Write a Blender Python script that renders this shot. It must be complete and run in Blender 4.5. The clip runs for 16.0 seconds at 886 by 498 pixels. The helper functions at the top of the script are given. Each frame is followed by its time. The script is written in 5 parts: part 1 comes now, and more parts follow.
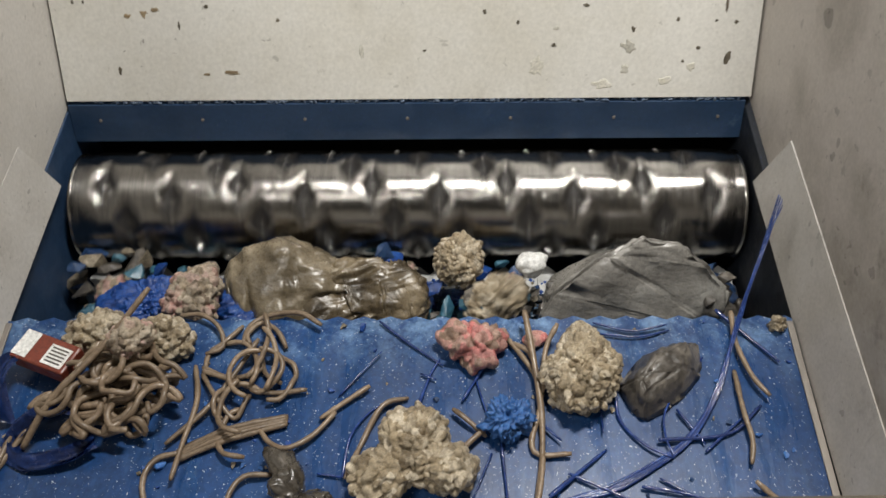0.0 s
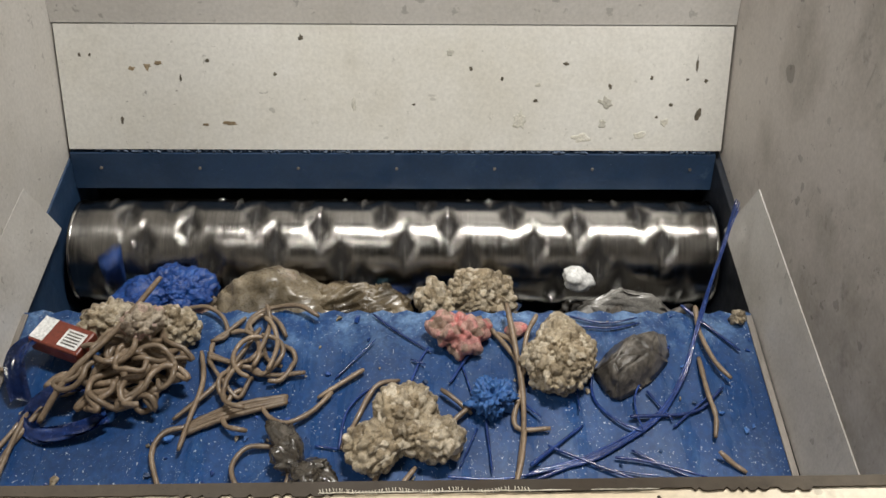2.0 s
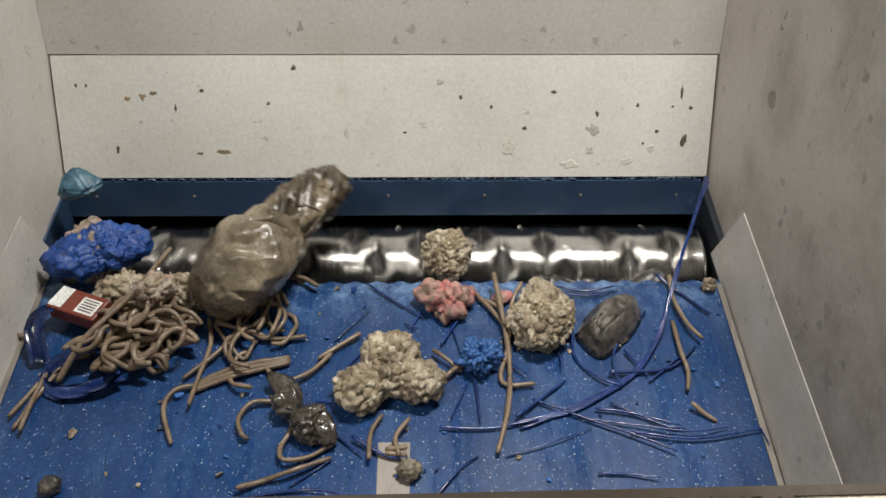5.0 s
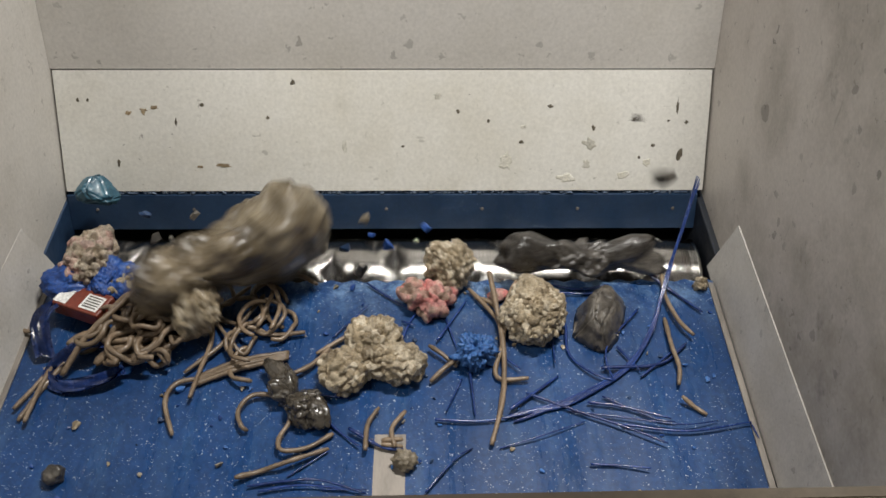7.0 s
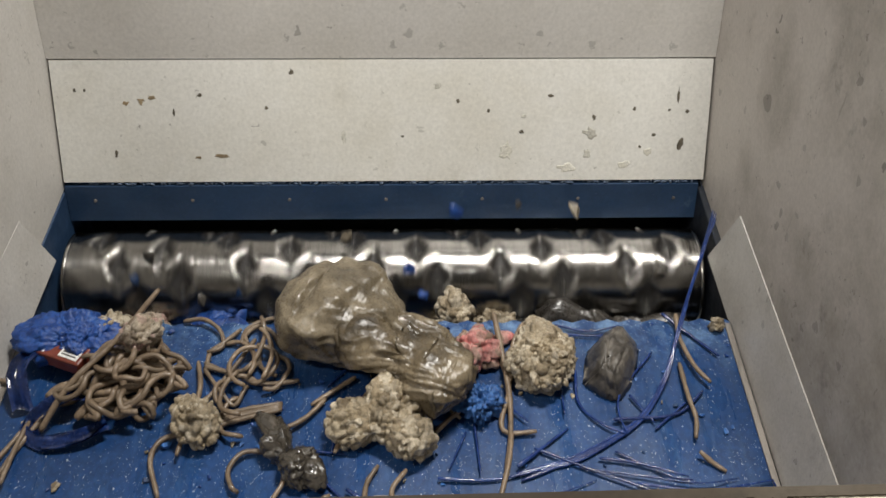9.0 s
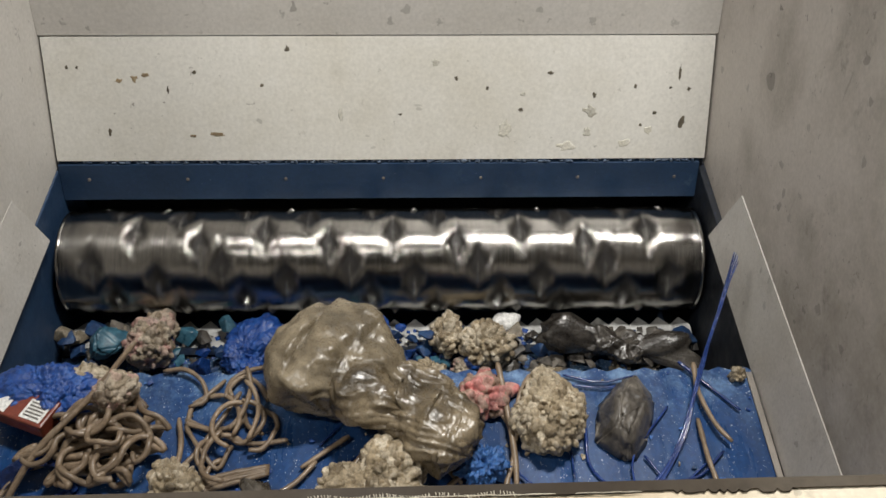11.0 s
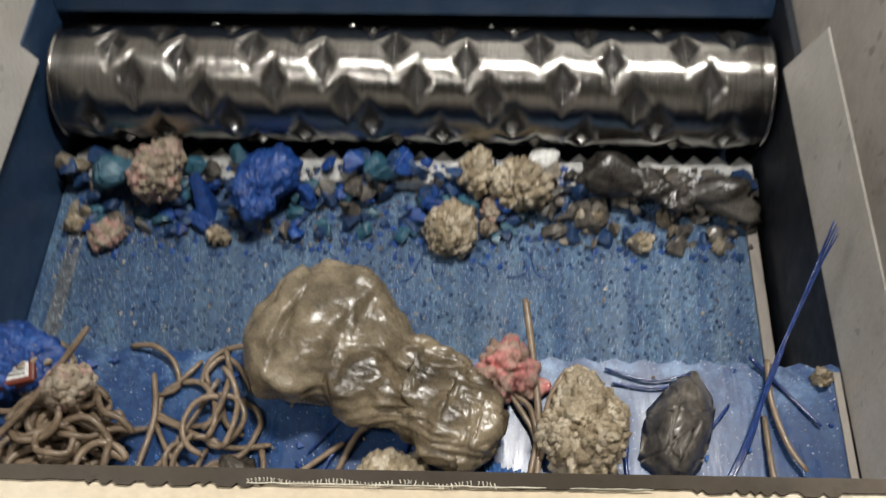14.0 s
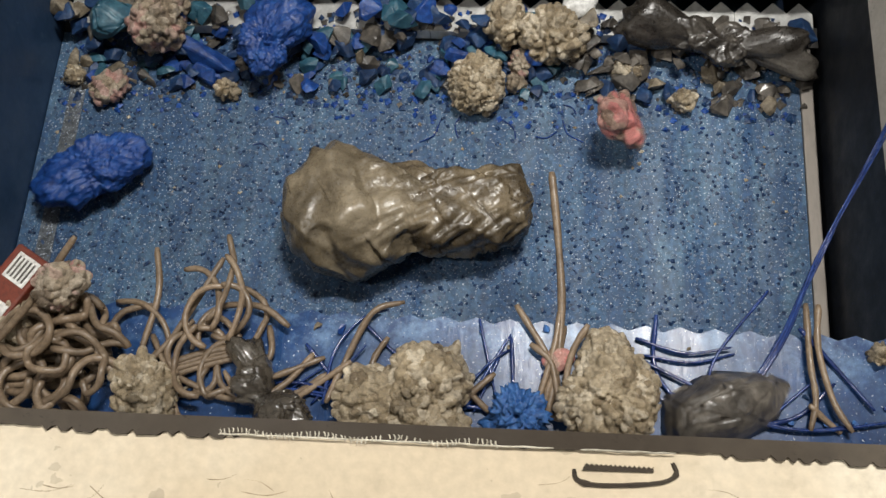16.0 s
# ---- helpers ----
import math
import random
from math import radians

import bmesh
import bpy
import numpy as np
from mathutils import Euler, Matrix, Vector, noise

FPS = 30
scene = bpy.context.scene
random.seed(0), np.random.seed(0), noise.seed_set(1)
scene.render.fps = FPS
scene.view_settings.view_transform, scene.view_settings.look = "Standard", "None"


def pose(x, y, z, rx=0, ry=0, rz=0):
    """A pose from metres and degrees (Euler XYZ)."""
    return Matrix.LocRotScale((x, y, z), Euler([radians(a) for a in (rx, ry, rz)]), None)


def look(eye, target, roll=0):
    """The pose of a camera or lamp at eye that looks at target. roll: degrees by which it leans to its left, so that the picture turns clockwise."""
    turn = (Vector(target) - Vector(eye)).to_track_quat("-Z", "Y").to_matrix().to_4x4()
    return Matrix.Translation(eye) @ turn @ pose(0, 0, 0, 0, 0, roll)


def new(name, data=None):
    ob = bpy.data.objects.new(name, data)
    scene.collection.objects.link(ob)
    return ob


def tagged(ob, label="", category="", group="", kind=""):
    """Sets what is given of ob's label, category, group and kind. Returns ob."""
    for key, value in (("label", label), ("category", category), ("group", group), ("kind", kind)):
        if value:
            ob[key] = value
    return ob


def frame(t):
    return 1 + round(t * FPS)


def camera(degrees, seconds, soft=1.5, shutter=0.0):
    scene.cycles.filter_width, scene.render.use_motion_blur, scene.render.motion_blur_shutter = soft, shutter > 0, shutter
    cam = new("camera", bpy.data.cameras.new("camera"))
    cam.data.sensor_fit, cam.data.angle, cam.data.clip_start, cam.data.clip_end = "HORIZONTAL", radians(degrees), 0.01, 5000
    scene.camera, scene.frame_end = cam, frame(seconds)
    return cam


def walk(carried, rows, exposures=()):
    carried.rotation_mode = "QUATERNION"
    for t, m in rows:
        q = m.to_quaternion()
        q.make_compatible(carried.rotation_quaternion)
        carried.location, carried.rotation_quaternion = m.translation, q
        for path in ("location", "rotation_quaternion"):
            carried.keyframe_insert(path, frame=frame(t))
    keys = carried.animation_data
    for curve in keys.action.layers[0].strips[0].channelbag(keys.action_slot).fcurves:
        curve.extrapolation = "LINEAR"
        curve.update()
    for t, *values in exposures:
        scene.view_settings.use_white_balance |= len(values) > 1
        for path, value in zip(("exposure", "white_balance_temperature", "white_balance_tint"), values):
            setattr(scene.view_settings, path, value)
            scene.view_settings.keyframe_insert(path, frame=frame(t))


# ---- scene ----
cam = camera(50.3, 16.0, soft=1.5, shutter=1.0)
PATH = [
    (0, (0.092, -1.093, 1.381), (0.057, 0.163, -0.175), -1.5),
    (0.5, (0.075, -1.125, 1.388), (0.078, 0.171, -0.135), -1.1),
    (1, (0.076, -1.151, 1.4), (0.099, 0.182, -0.091), -0.5),
    (1.5, (0.069, -1.165, 1.397), (0.093, 0.194, -0.07), 0.6),
    (2, (0.071, -1.182, 1.394), (0.09, 0.198, -0.054), 0.7),
    (2.5, (0.066, -1.187, 1.4), (0.091, 0.199, -0.042), 1.0),
    (3, (0.054, -1.188, 1.4), (0.098, 0.21, -0.03), 1.5),
    (3.5, (0.071, -1.192, 1.402), (0.099, 0.211, -0.024), 1.0),
    (4, (0.068, -1.195, 1.402), (0.105, 0.214, -0.017), 1.2),
    (6.5, (0.08, -1.22, 1.414), (0.108, 0.228, 0.034), 0.2),
    (7, (0.086, -1.222, 1.405), (0.111, 0.231, 0.032), 0.5),
    (7.5, (0.109, -1.227, 1.399), (0.108, 0.228, 0.026), -0.1),
    (8, (0.089, -1.217, 1.408), (0.104, 0.226, 0.024), 0.2),
    (8.5, (0.078, -1.213, 1.409), (0.108, 0.224, 0.018), 0.5),
    (11, (0.075, -1.19, 1.404), (0.116, 0.201, -0.032), 0.8),
    (11.5, (0.076, -1.192, 1.399), (0.11, 0.195, -0.042), 0.5),
    (12, (0.079, -1.194, 1.395), (0.11, 0.187, -0.051), 0.3),
    (12.5, (0.08, -1.184, 1.4), (0.106, 0.165, -0.075), 0.2),
    (13, (0.074, -1.167, 1.392), (0.093, 0.133, -0.128), -0.1),
    (13.5, (0.104, -1.074, 1.383), (0.044, 0.088, -0.244), -2.2),
    (14, (0.134, -0.991, 1.345), (0.043, 0.006, -0.387), -3.3),
    (14.5, (0.118, -0.932, 1.321), (0.035, -0.089, -0.491), -2.3),
    (15, (0.134, -0.895, 1.297), (-0.007, -0.2, -0.573), -7.5),
    (15.5, (0.14, -0.889, 1.289), (-0.003, -0.237, -0.596), -9.2),
    (16, (0.151, -0.892, 1.289), (-0.009, -0.245, -0.596), -10.7),
]
walk(cam, [(t, look(eye, target, roll)) for t, eye, target, roll in PATH],
     exposures=[(0, 0.0), (4, -0.04), (12.5, -0.08), (13.3, -0.15), (14.3, 0.05), (15, -0.04), (16, -0.04)])

# ---- world and lamps ----
world = bpy.data.worlds.new("hall")
world.use_nodes = True
scene.world = world
world.node_tree.nodes["Background"].inputs[0].default_value = (0.75, 0.8, 0.9, 1)
world.node_tree.nodes["Background"].inputs[1].default_value = 0.055


def lamp(x, y, z, watts, sx, sy):
    d = bpy.data.lights.new("hall_light", "AREA")
    d.shape, d.size, d.size_y, d.energy, d.color = "RECTANGLE", sx, sy, watts, (1.0, 0.975, 0.925)
    new("hall_light", d).matrix_world = look((x, y, z), (x, y + 0.001, 0))


LAMPS = [(0.56, 0.16, 3.0, 94, 0.6, 0.2), (-1.6, -1.4, 3.4, 44, 0.9, 0.22)]
for L in LAMPS:
    lamp(*L)


# ---- materials ----
def material(name, build):
    m = bpy.data.materials.new(name)
    m.use_nodes = True
    nt = m.node_tree
    b = nt.nodes["Principled BSDF"]
    build(nt, b)
    return m


def nd(nt, kind, **kw):
    n = nt.nodes.new(kind)
    for k, v in kw.items():
        if k in n.inputs.keys():
            n.inputs[k].default_value = v
    return n


def coords(nt, scale=(1, 1, 1), seed=False):
    tc = nt.nodes.new("ShaderNodeTexCoord")
    mp = nt.nodes.new("ShaderNodeMapping")
    mp.inputs["Scale"].default_value = scale
    nt.links.new(tc.outputs["Object"], mp.inputs["Vector"])
    if seed:
        oi = nt.nodes.new("ShaderNodeObjectInfo")
        ml = nd(nt, "ShaderNodeVectorMath")
        ml.operation = "SCALE"
        ml.inputs[0].default_value = (7, 13, 5)
        nt.links.new(oi.outputs["Random"], ml.inputs["Scale"])
        nt.links.new(ml.outputs[0], mp.inputs["Location"])
    return mp.outputs["Vector"]


def noise_tex(nt, vec, scale, detail=4, rough=0.6):
    n = nd(nt, "ShaderNodeTexNoise", Scale=scale, Detail=detail, Roughness=rough)
    nt.links.new(vec, n.inputs["Vector"])
    return n.outputs["Fac"]


def ramp(nt, fac, stops):
    r = nt.nodes.new("ShaderNodeValToRGB")
    e = r.color_ramp.elements
    while len(e) < len(stops):
        e.new(0.5)
    for i, (p, c) in enumerate(stops):
        e[i].position = p
        e[i].color = (c, c, c, 1) if isinstance(c, (int, float)) else (*c, 1)
    nt.links.new(fac, r.inputs["Fac"])
    return r.outputs["Color"]


def mix(nt, fac, a, b, blend="MIX"):
    m = nt.nodes.new("ShaderNodeMix")
    m.data_type, m.blend_type = "RGBA", blend
    for sock, v in ((m.inputs["Factor"], fac), (m.inputs["A"], a), (m.inputs["B"], b)):
        if isinstance(v, (int, float)):
            sock.default_value = v
        elif isinstance(v, tuple):
            sock.default_value = (*v, 1)
        else:
            nt.links.new(v, sock)
    return m.outputs["Result"]


def bump(nt, b, height, strength=0.3, dist=0.002):
    n = nd(nt, "ShaderNodeBump", Strength=strength, Distance=dist)
    nt.links.new(height, n.inputs["Height"])
    nt.links.new(n.outputs["Normal"], b.inputs["Normal"])


def painted(name, base, dirt, rough=0.45, spots=0.66, smear=0.55, spot_scale=30, stain=0.7):
    """Old paint on sheet steel with smears, small dark flecks and scratches."""
    def build(nt, b):
        v = coords(nt)
        big = ramp(nt, noise_tex(nt, v, 2.2, 6, 0.65), [(0.40, 0), (0.62, smear)])
        c = mix(nt, big, base, dirt)
        fine = ramp(nt, noise_tex(nt, v, 160, 3), [(0.3, 0.9), (0.7, 1.06)])
        c = mix(nt, 1.0, c, fine, "MULTIPLY")
        for sc, thr, amt in ((spot_scale, 0.17, stain), (spot_scale * 0.45, 0.12, stain * 0.8), (spot_scale * 2.2, 0.2, stain * 0.8)):
            warp = nd(nt, "ShaderNodeTexNoise", Scale=sc * 1.7, Detail=3.0)
            nt.links.new(v, warp.inputs["Vector"])
            bent = mix(nt, 0.035, v, warp.outputs["Color"])
            vo = nd(nt, "ShaderNodeTexVoronoi", Scale=sc)
            nt.links.new(bent, vo.inputs["Vector"])
            size = ramp(nt, vo.outputs["Color"], [(spots, 0.0), (spots + 0.03, thr * 0.55), (1.0, thr * 1.7)])
            less = nt.nodes.new("ShaderNodeMath")
            less.operation = "LESS_THAN"
            nt.links.new(vo.outputs["Distance"], less.inputs[0])
            nt.links.new(size, less.inputs[1])
            clus = ramp(nt, noise_tex(nt, v, 4.0, 3), [(0.38, 0.25), (0.6, amt)])
            f = mix(nt, 1.0, less.outputs[0], clus, "MULTIPLY")
            c = mix(nt, f, c, tuple(x * 0.22 for x in dirt))
        scr = ramp(nt, noise_tex(nt, coords(nt, (9, 9, 0.9)), 9, 4, 0.7), [(0.66, 0), (0.72, stain * 0.5)])
        c = mix(nt, scr, c, tuple(x * 0.5 for x in dirt))
        blotch = ramp(nt, noise_tex(nt, v, 17, 6, 0.7), [(0.56, 0), (0.70, smear * 0.7)])
        clus2 = ramp(nt, noise_tex(nt, v, 2.6, 2), [(0.48, 0), (0.62, 1)])
        c = mix(nt, mix(nt, 1.0, blotch, clus2, "MULTIPLY"), c, tuple(x * 0.55 for x in dirt))
        nt.links.new(c, b.inputs["Base Color"])
        nt.links.new(ramp(nt, noise_tex(nt, v, 9), [(0.3, rough - 0.1), (0.7, rough + 0.15)]), b.inputs["Roughness"])
        bump(nt, b, noise_tex(nt, v, 120), 0.15, 0.001)
    return material(name, build)


def worn_blue(name, base, light, streak, rough, wear=(0.52, 0.66), amount=0.8, fleck=0.7, edge=0.0, grain=0.25, spec=0.5):
    """Blue machine paint, scuffed along y with light plastic dust and chips."""
    def build(nt, b):
        v = coords(nt, (1, streak, 1))
        scuff = ramp(nt, noise_tex(nt, v, 30, 8, 0.74), [(wear[0], 0), (wear[1], amount)])
        patch = ramp(nt, noise_tex(nt, coords(nt), 3.0, 4), [(0.35, 0.25), (0.65, 1)])
        f = mix(nt, 1.0, scuff, patch, "MULTIPLY")
        c = mix(nt, f, base, light)
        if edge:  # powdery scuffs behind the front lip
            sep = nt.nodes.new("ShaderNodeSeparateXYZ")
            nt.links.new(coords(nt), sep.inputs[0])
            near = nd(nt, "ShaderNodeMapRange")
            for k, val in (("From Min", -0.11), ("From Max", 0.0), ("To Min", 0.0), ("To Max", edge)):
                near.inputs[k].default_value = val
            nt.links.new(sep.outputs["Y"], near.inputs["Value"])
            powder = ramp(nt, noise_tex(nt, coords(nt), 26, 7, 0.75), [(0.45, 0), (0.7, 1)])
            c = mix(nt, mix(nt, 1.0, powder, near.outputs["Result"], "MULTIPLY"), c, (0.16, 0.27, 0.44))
        grit = ramp(nt, noise_tex(nt, coords(nt, (1, 0.9, 1)), 110, 6, 0.75), [(0.38, 1 - 0.6 * grain), (0.5, 1.0), (0.64, 1 + 0.8 * grain)])
        c = mix(nt, 1.0, c, grit, "MULTIPLY")
        dust = ramp(nt, noise_tex(nt, coords(nt), 330, 2, 0.5), [(fleck, 0), (fleck + 0.04, 0.9)])
        c = mix(nt, dust, c, (0.50, 0.55, 0.62))
        dark = ramp(nt, noise_tex(nt, coords(nt), 260, 2, 0.5), [(0.28, 0.8), (0.33, 0)])
        c = mix(nt, dark, c, (0.015, 0.03, 0.14))
        shade = ramp(nt, noise_tex(nt, coords(nt), 6, 5), [(0.3, 0.75), (0.7, 1.15)])
        c = mix(nt, 1.0, c, shade, "MULTIPLY")
        nt.links.new(c, b.inputs["Base Color"])
        nt.links.new(ramp(nt, noise_tex(nt, v, 22, 5), [(0.3, rough - 0.12), (0.7, rough + 0.2)]), b.inputs["Roughness"])
        b.inputs["Specular IOR Level"].default_value = spec
        bump(nt, b, noise_tex(nt, v, 140), 0.25, 0.001)
    return material(name, build)


def metal(name, base, rough, streak=(1, 1, 1), metallic=1.0, relief=0.12):
    def build(nt, b):
        v = coords(nt, streak)
        n = noise_tex(nt, v, 60, 6, 0.7)
        nt.links.new(mix(nt, ramp(nt, n, [(0.3, 0), (0.7, 1)]), tuple(x * 0.55 for x in base), base), b.inputs["Base Color"])
        nt.links.new(ramp(nt, n, [(0.3, rough * 0.7), (0.75, rough * 1.5)]), b.inputs["Roughness"])
        b.inputs["Metallic"].default_value = metallic
        bump(nt, b, n, relief, 0.001)
    return material(name, build)


def plastic(name, stops, rough=0.4, scale=30, fine=160, coat=0.0, relief=0.3, spec=0.5, sub=0.0):
    """Recycled plastic: tones mixed at two scales, with relief; each piece draws its own pattern."""
    def build(nt, b):
        v = coords(nt, seed=True)
        c = ramp(nt, noise_tex(nt, v, scale, 6, 0.65), stops)
        f = ramp(nt, noise_tex(nt, v, fine, 3), [(0.3, 0.7), (0.7, 1.2)])
        c = mix(nt, 1.0, c, f, "MULTIPLY")
        oi = nt.nodes.new("ShaderNodeObjectInfo")
        c = mix(nt, 1.0, c, ramp(nt, oi.outputs["Random"], [(0, 0.75), (1, 1.15)]), "MULTIPLY")
        nt.links.new(c, b.inputs["Base Color"])
        nt.links.new(ramp(nt, noise_tex(nt, v, fine * 0.5), [(0.3, rough * 0.7), (0.7, min(1, rough * 1.4))]), b.inputs["Roughness"])
        b.inputs["Coat Weight"].default_value = coat
        b.inputs["Coat Roughness"].default_value = 0.12
        b.inputs["Specular IOR Level"].default_value = spec
        if sub:
            b.inputs["Subsurface Weight"].default_value = sub
            b.inputs["Subsurface Radius"].default_value = (0.02, 0.015, 0.01)
            b.inputs["Subsurface Scale"].default_value = 0.3
        bump(nt, b, noise_tex(nt, v, fine), relief, 0.002)
    return material(name, build)


WHITE = painted("white_paint", (0.655, 0.64, 0.595), (0.50, 0.465, 0.38), 0.42, 0.80, 0.5, 34, 0.6)
GREY = painted("grey_wall_tone", (0.56, 0.535, 0.50), (0.42, 0.39, 0.335), 0.5, 0.70, 0.45, 26, 0.45)
GREY_DIRTY = painted("dirty_grey_paint", (0.52, 0.48, 0.44), (0.23, 0.205, 0.165), 0.5, 0.66, 0.9, 26, 0.6)
SKIRT = painted("skirt_paint", (0.55, 0.53, 0.50), (0.34, 0.31, 0.27), 0.45, 0.68, 0.7, 40, 0.5)
BLUE_FRAME = worn_blue("blue_frame_paint", (0.020, 0.046, 0.098), (0.10, 0.15, 0.21), 1, 0.4, (0.58, 0.74), 0.6, 0.78, 0.0, 0.15)
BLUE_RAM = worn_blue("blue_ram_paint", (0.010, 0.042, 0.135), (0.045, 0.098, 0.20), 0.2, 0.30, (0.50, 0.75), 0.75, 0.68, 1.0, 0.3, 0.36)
BLUE_FLOOR = worn_blue("scuffed_blue_floor", (0.018, 0.058, 0.138), (0.082, 0.150, 0.218), 0.16, 0.62, (0.42, 0.62), 0.95, 0.635, 0.0, 0.65)
STEEL = metal("bright_steel", (0.36, 0.345, 0.325), 0.17, (9, 0.25, 0.25), 1.0, 0.5)
DARK_STEEL = metal("dark_matt_steel", (0.045, 0.042, 0.04), 0.5, (1, 1, 1), 0.6)
KNIFE = metal("knife_steel", (0.72, 0.71, 0.68), 0.22)
COUNTER = metal("counter_knife_steel", (0.62, 0.62, 0.60), 0.38, (1, 1, 1), 0.45)
RAW = metal("raw_steel_strip", (0.30, 0.27, 0.24), 0.5, (1, 0.2, 1), 0.6)
BOARD = painted("cream_board", (0.66, 0.59, 0.465), (0.46, 0.36, 0.23), 0.6, 0.62, 0.7, 22, 0.3)
BOARD_EDGE = painted("brown_board_edge", (0.082, 0.066, 0.048), (0.035, 0.026, 0.018), 0.85, 0.7, 0.9, 60)
def pelleted(name, tones, rough=0.42, cell=85.0):
    """Fused pellets, each of its own tone, dusty here and there."""
    def build(nt, b):
        v = coords(nt, seed=True)
        warp = nd(nt, "ShaderNodeTexNoise", Scale=60.0, Detail=3.0)
        nt.links.new(v, warp.inputs["Vector"])
        vo = nd(nt, "ShaderNodeTexVoronoi", Scale=cell)
        nt.links.new(mix(nt, 0.010, v, warp.outputs["Color"]), vo.inputs["Vector"])
        c = ramp(nt, vo.outputs["Color"], tones)
        c = mix(nt, 1.0, c, ramp(nt, noise_tex(nt, v, 24, 5, 0.7), [(0.32, 0.5), (0.5, 0.95), (0.68, 1.25)]), "MULTIPLY")
        c = mix(nt, 1.0, c, ramp(nt, noise_tex(nt, v, 230, 4, 0.7), [(0.3, 0.62), (0.7, 1.25)]), "MULTIPLY")
        nt.links.new(c, b.inputs["Base Color"])
        nt.links.new(ramp(nt, noise_tex(nt, v, 110), [(0.38, rough * 0.45), (0.62, rough * 1.6)]), b.inputs["Roughness"])
        bump(nt, b, noise_tex(nt, v, 190, 6, 0.7), 0.9, 0.004)
    return material(name, build)


def film(name, tones, stretch=(0.6, 1, 1)):
    """Melted film: mottled, tightly wrinkled, shiny on the folds."""
    def build(nt, b):
        v = coords(nt)
        c = ramp(nt, noise_tex(nt, v, 12, 6, 0.62), tones)
        c = mix(nt, 1.0, c, ramp(nt, noise_tex(nt, v, 150, 3), [(0.3, 0.85), (0.7, 1.12)]), "MULTIPLY")
        nt.links.new(c, b.inputs["Base Color"])
        w1 = ramp(nt, noise_tex(nt, coords(nt, stretch), 26, 5, 0.55), [(0.40, 1.0), (0.5, 0.0), (0.60, 1.0)])
        w2 = noise_tex(nt, v, 200, 4, 0.6)
        nt.links.new(ramp(nt, w2, [(0.35, 0.18), (0.65, 0.50)]), b.inputs["Roughness"])
        b.inputs["Specular IOR Level"].default_value = 0.6
        b.inputs["Coat Weight"].default_value = 0.18
        b.inputs["Coat Roughness"].default_value = 0.18
        bump(nt, b, mix(nt, 0.55, w1, w2), 0.32, 0.004)
    return material(name, build)


TAN_GREY = plastic("grey_tan_plastic", [(0.3, (0.09, 0.072, 0.05)), (0.5, (0.18, 0.15, 0.105)), (0.72, (0.36, 0.31, 0.24))], 0.5, 70, 220, 0.0, 0.7)
STONE = plastic("charcoal_plastic", [(0.32, (0.028, 0.025, 0.022)), (0.5, (0.075, 0.066, 0.056)), (0.70, (0.175, 0.155, 0.13))], 0.4, 32, 150, 0.15, 0.6)
BLACK = plastic("black_brown_plastic", [(0.3, (0.018, 0.015, 0.012)), (0.6, (0.05, 0.042, 0.032)), (0.85, (0.12, 0.10, 0.08))], 0.25, 30, 120, 0.5)
STRAND = plastic("brown_strand_plastic", [(0.3, (0.12, 0.083, 0.052)), (0.55, (0.20, 0.145, 0.095)), (0.75, (0.28, 0.215, 0.15))], 0.42, 25, 240, 0.1, 0.15)
BLUE_WIRE = plastic("blue_wire_plastic", [(0.3, (0.005, 0.016, 0.08)), (0.5, (0.010, 0.032, 0.145)), (0.75, (0.03, 0.075, 0.26))], 0.22, 30, 200, 0.4, 0.15)
BRIGHT_BLUE = plastic("bright_blue_plastic", [(0.3, (0.012, 0.06, 0.22)), (0.5, (0.03, 0.12, 0.36)), (0.75, (0.08, 0.22, 0.50))], 0.5, 120, 260, 0.0, 0.8)
BLUE = plastic("blue_plastic", [(0.3, (0.004, 0.022, 0.11)), (0.5, (0.007, 0.046, 0.215)), (0.75, (0.02, 0.095, 0.34))], 0.46, 60, 200, 0.05, 0.8)
BLUE_DARK = plastic("navy_plastic", [(0.3, (0.006, 0.017, 0.05)), (0.5, (0.010, 0.036, 0.105)), (0.75, (0.03, 0.08, 0.18))], 0.5, 60, 200, 0.0, 0.6)
TEAL = plastic("teal_plastic", [(0.3, (0.013, 0.05, 0.085)), (0.5, (0.025, 0.09, 0.135)), (0.75, (0.07, 0.17, 0.22))], 0.38, 45, 150, 0.15, 0.4)
WHITE_PLASTIC = plastic("white_plastic", [(0.3, (0.6, 0.6, 0.58)), (0.8, (0.8, 0.8, 0.78))], 0.35, 30, 200)
PALE_BLUE = plastic("pale_blue_plastic", [(0.3, (0.05, 0.09, 0.18)), (0.7, (0.25, 0.32, 0.42))], 0.5, 60, 200)
RUBBED = worn_blue("rubbed_grey_floor", (0.075, 0.085, 0.095), (0.14, 0.16, 0.19), 0.2, 0.6, (0.42, 0.62), 0.8, 0.62, 0.0, 0.9)
# Near-black: the right wall's deep shade is put into this grimy colour.
SHADED_GRIME = worn_blue("shaded_grimy_paint", (0.006, 0.009, 0.015), (0.02, 0.022, 0.028), 1, 0.55, (0.55, 0.75), 0.6, 0.85, 0.0, 0.2)
RED_CARD = plastic("red_brown_card", [(0.3, (0.11, 0.022, 0.012)), (0.7, (0.19, 0.04, 0.022))], 0.4, 10, 150)
TAN = pelleted("tan_pellets", [(0.1, (0.19, 0.145, 0.09)), (0.35, (0.30, 0.24, 0.155)), (0.6, (0.38, 0.315, 0.22)), (0.85, (0.52, 0.455, 0.35))])
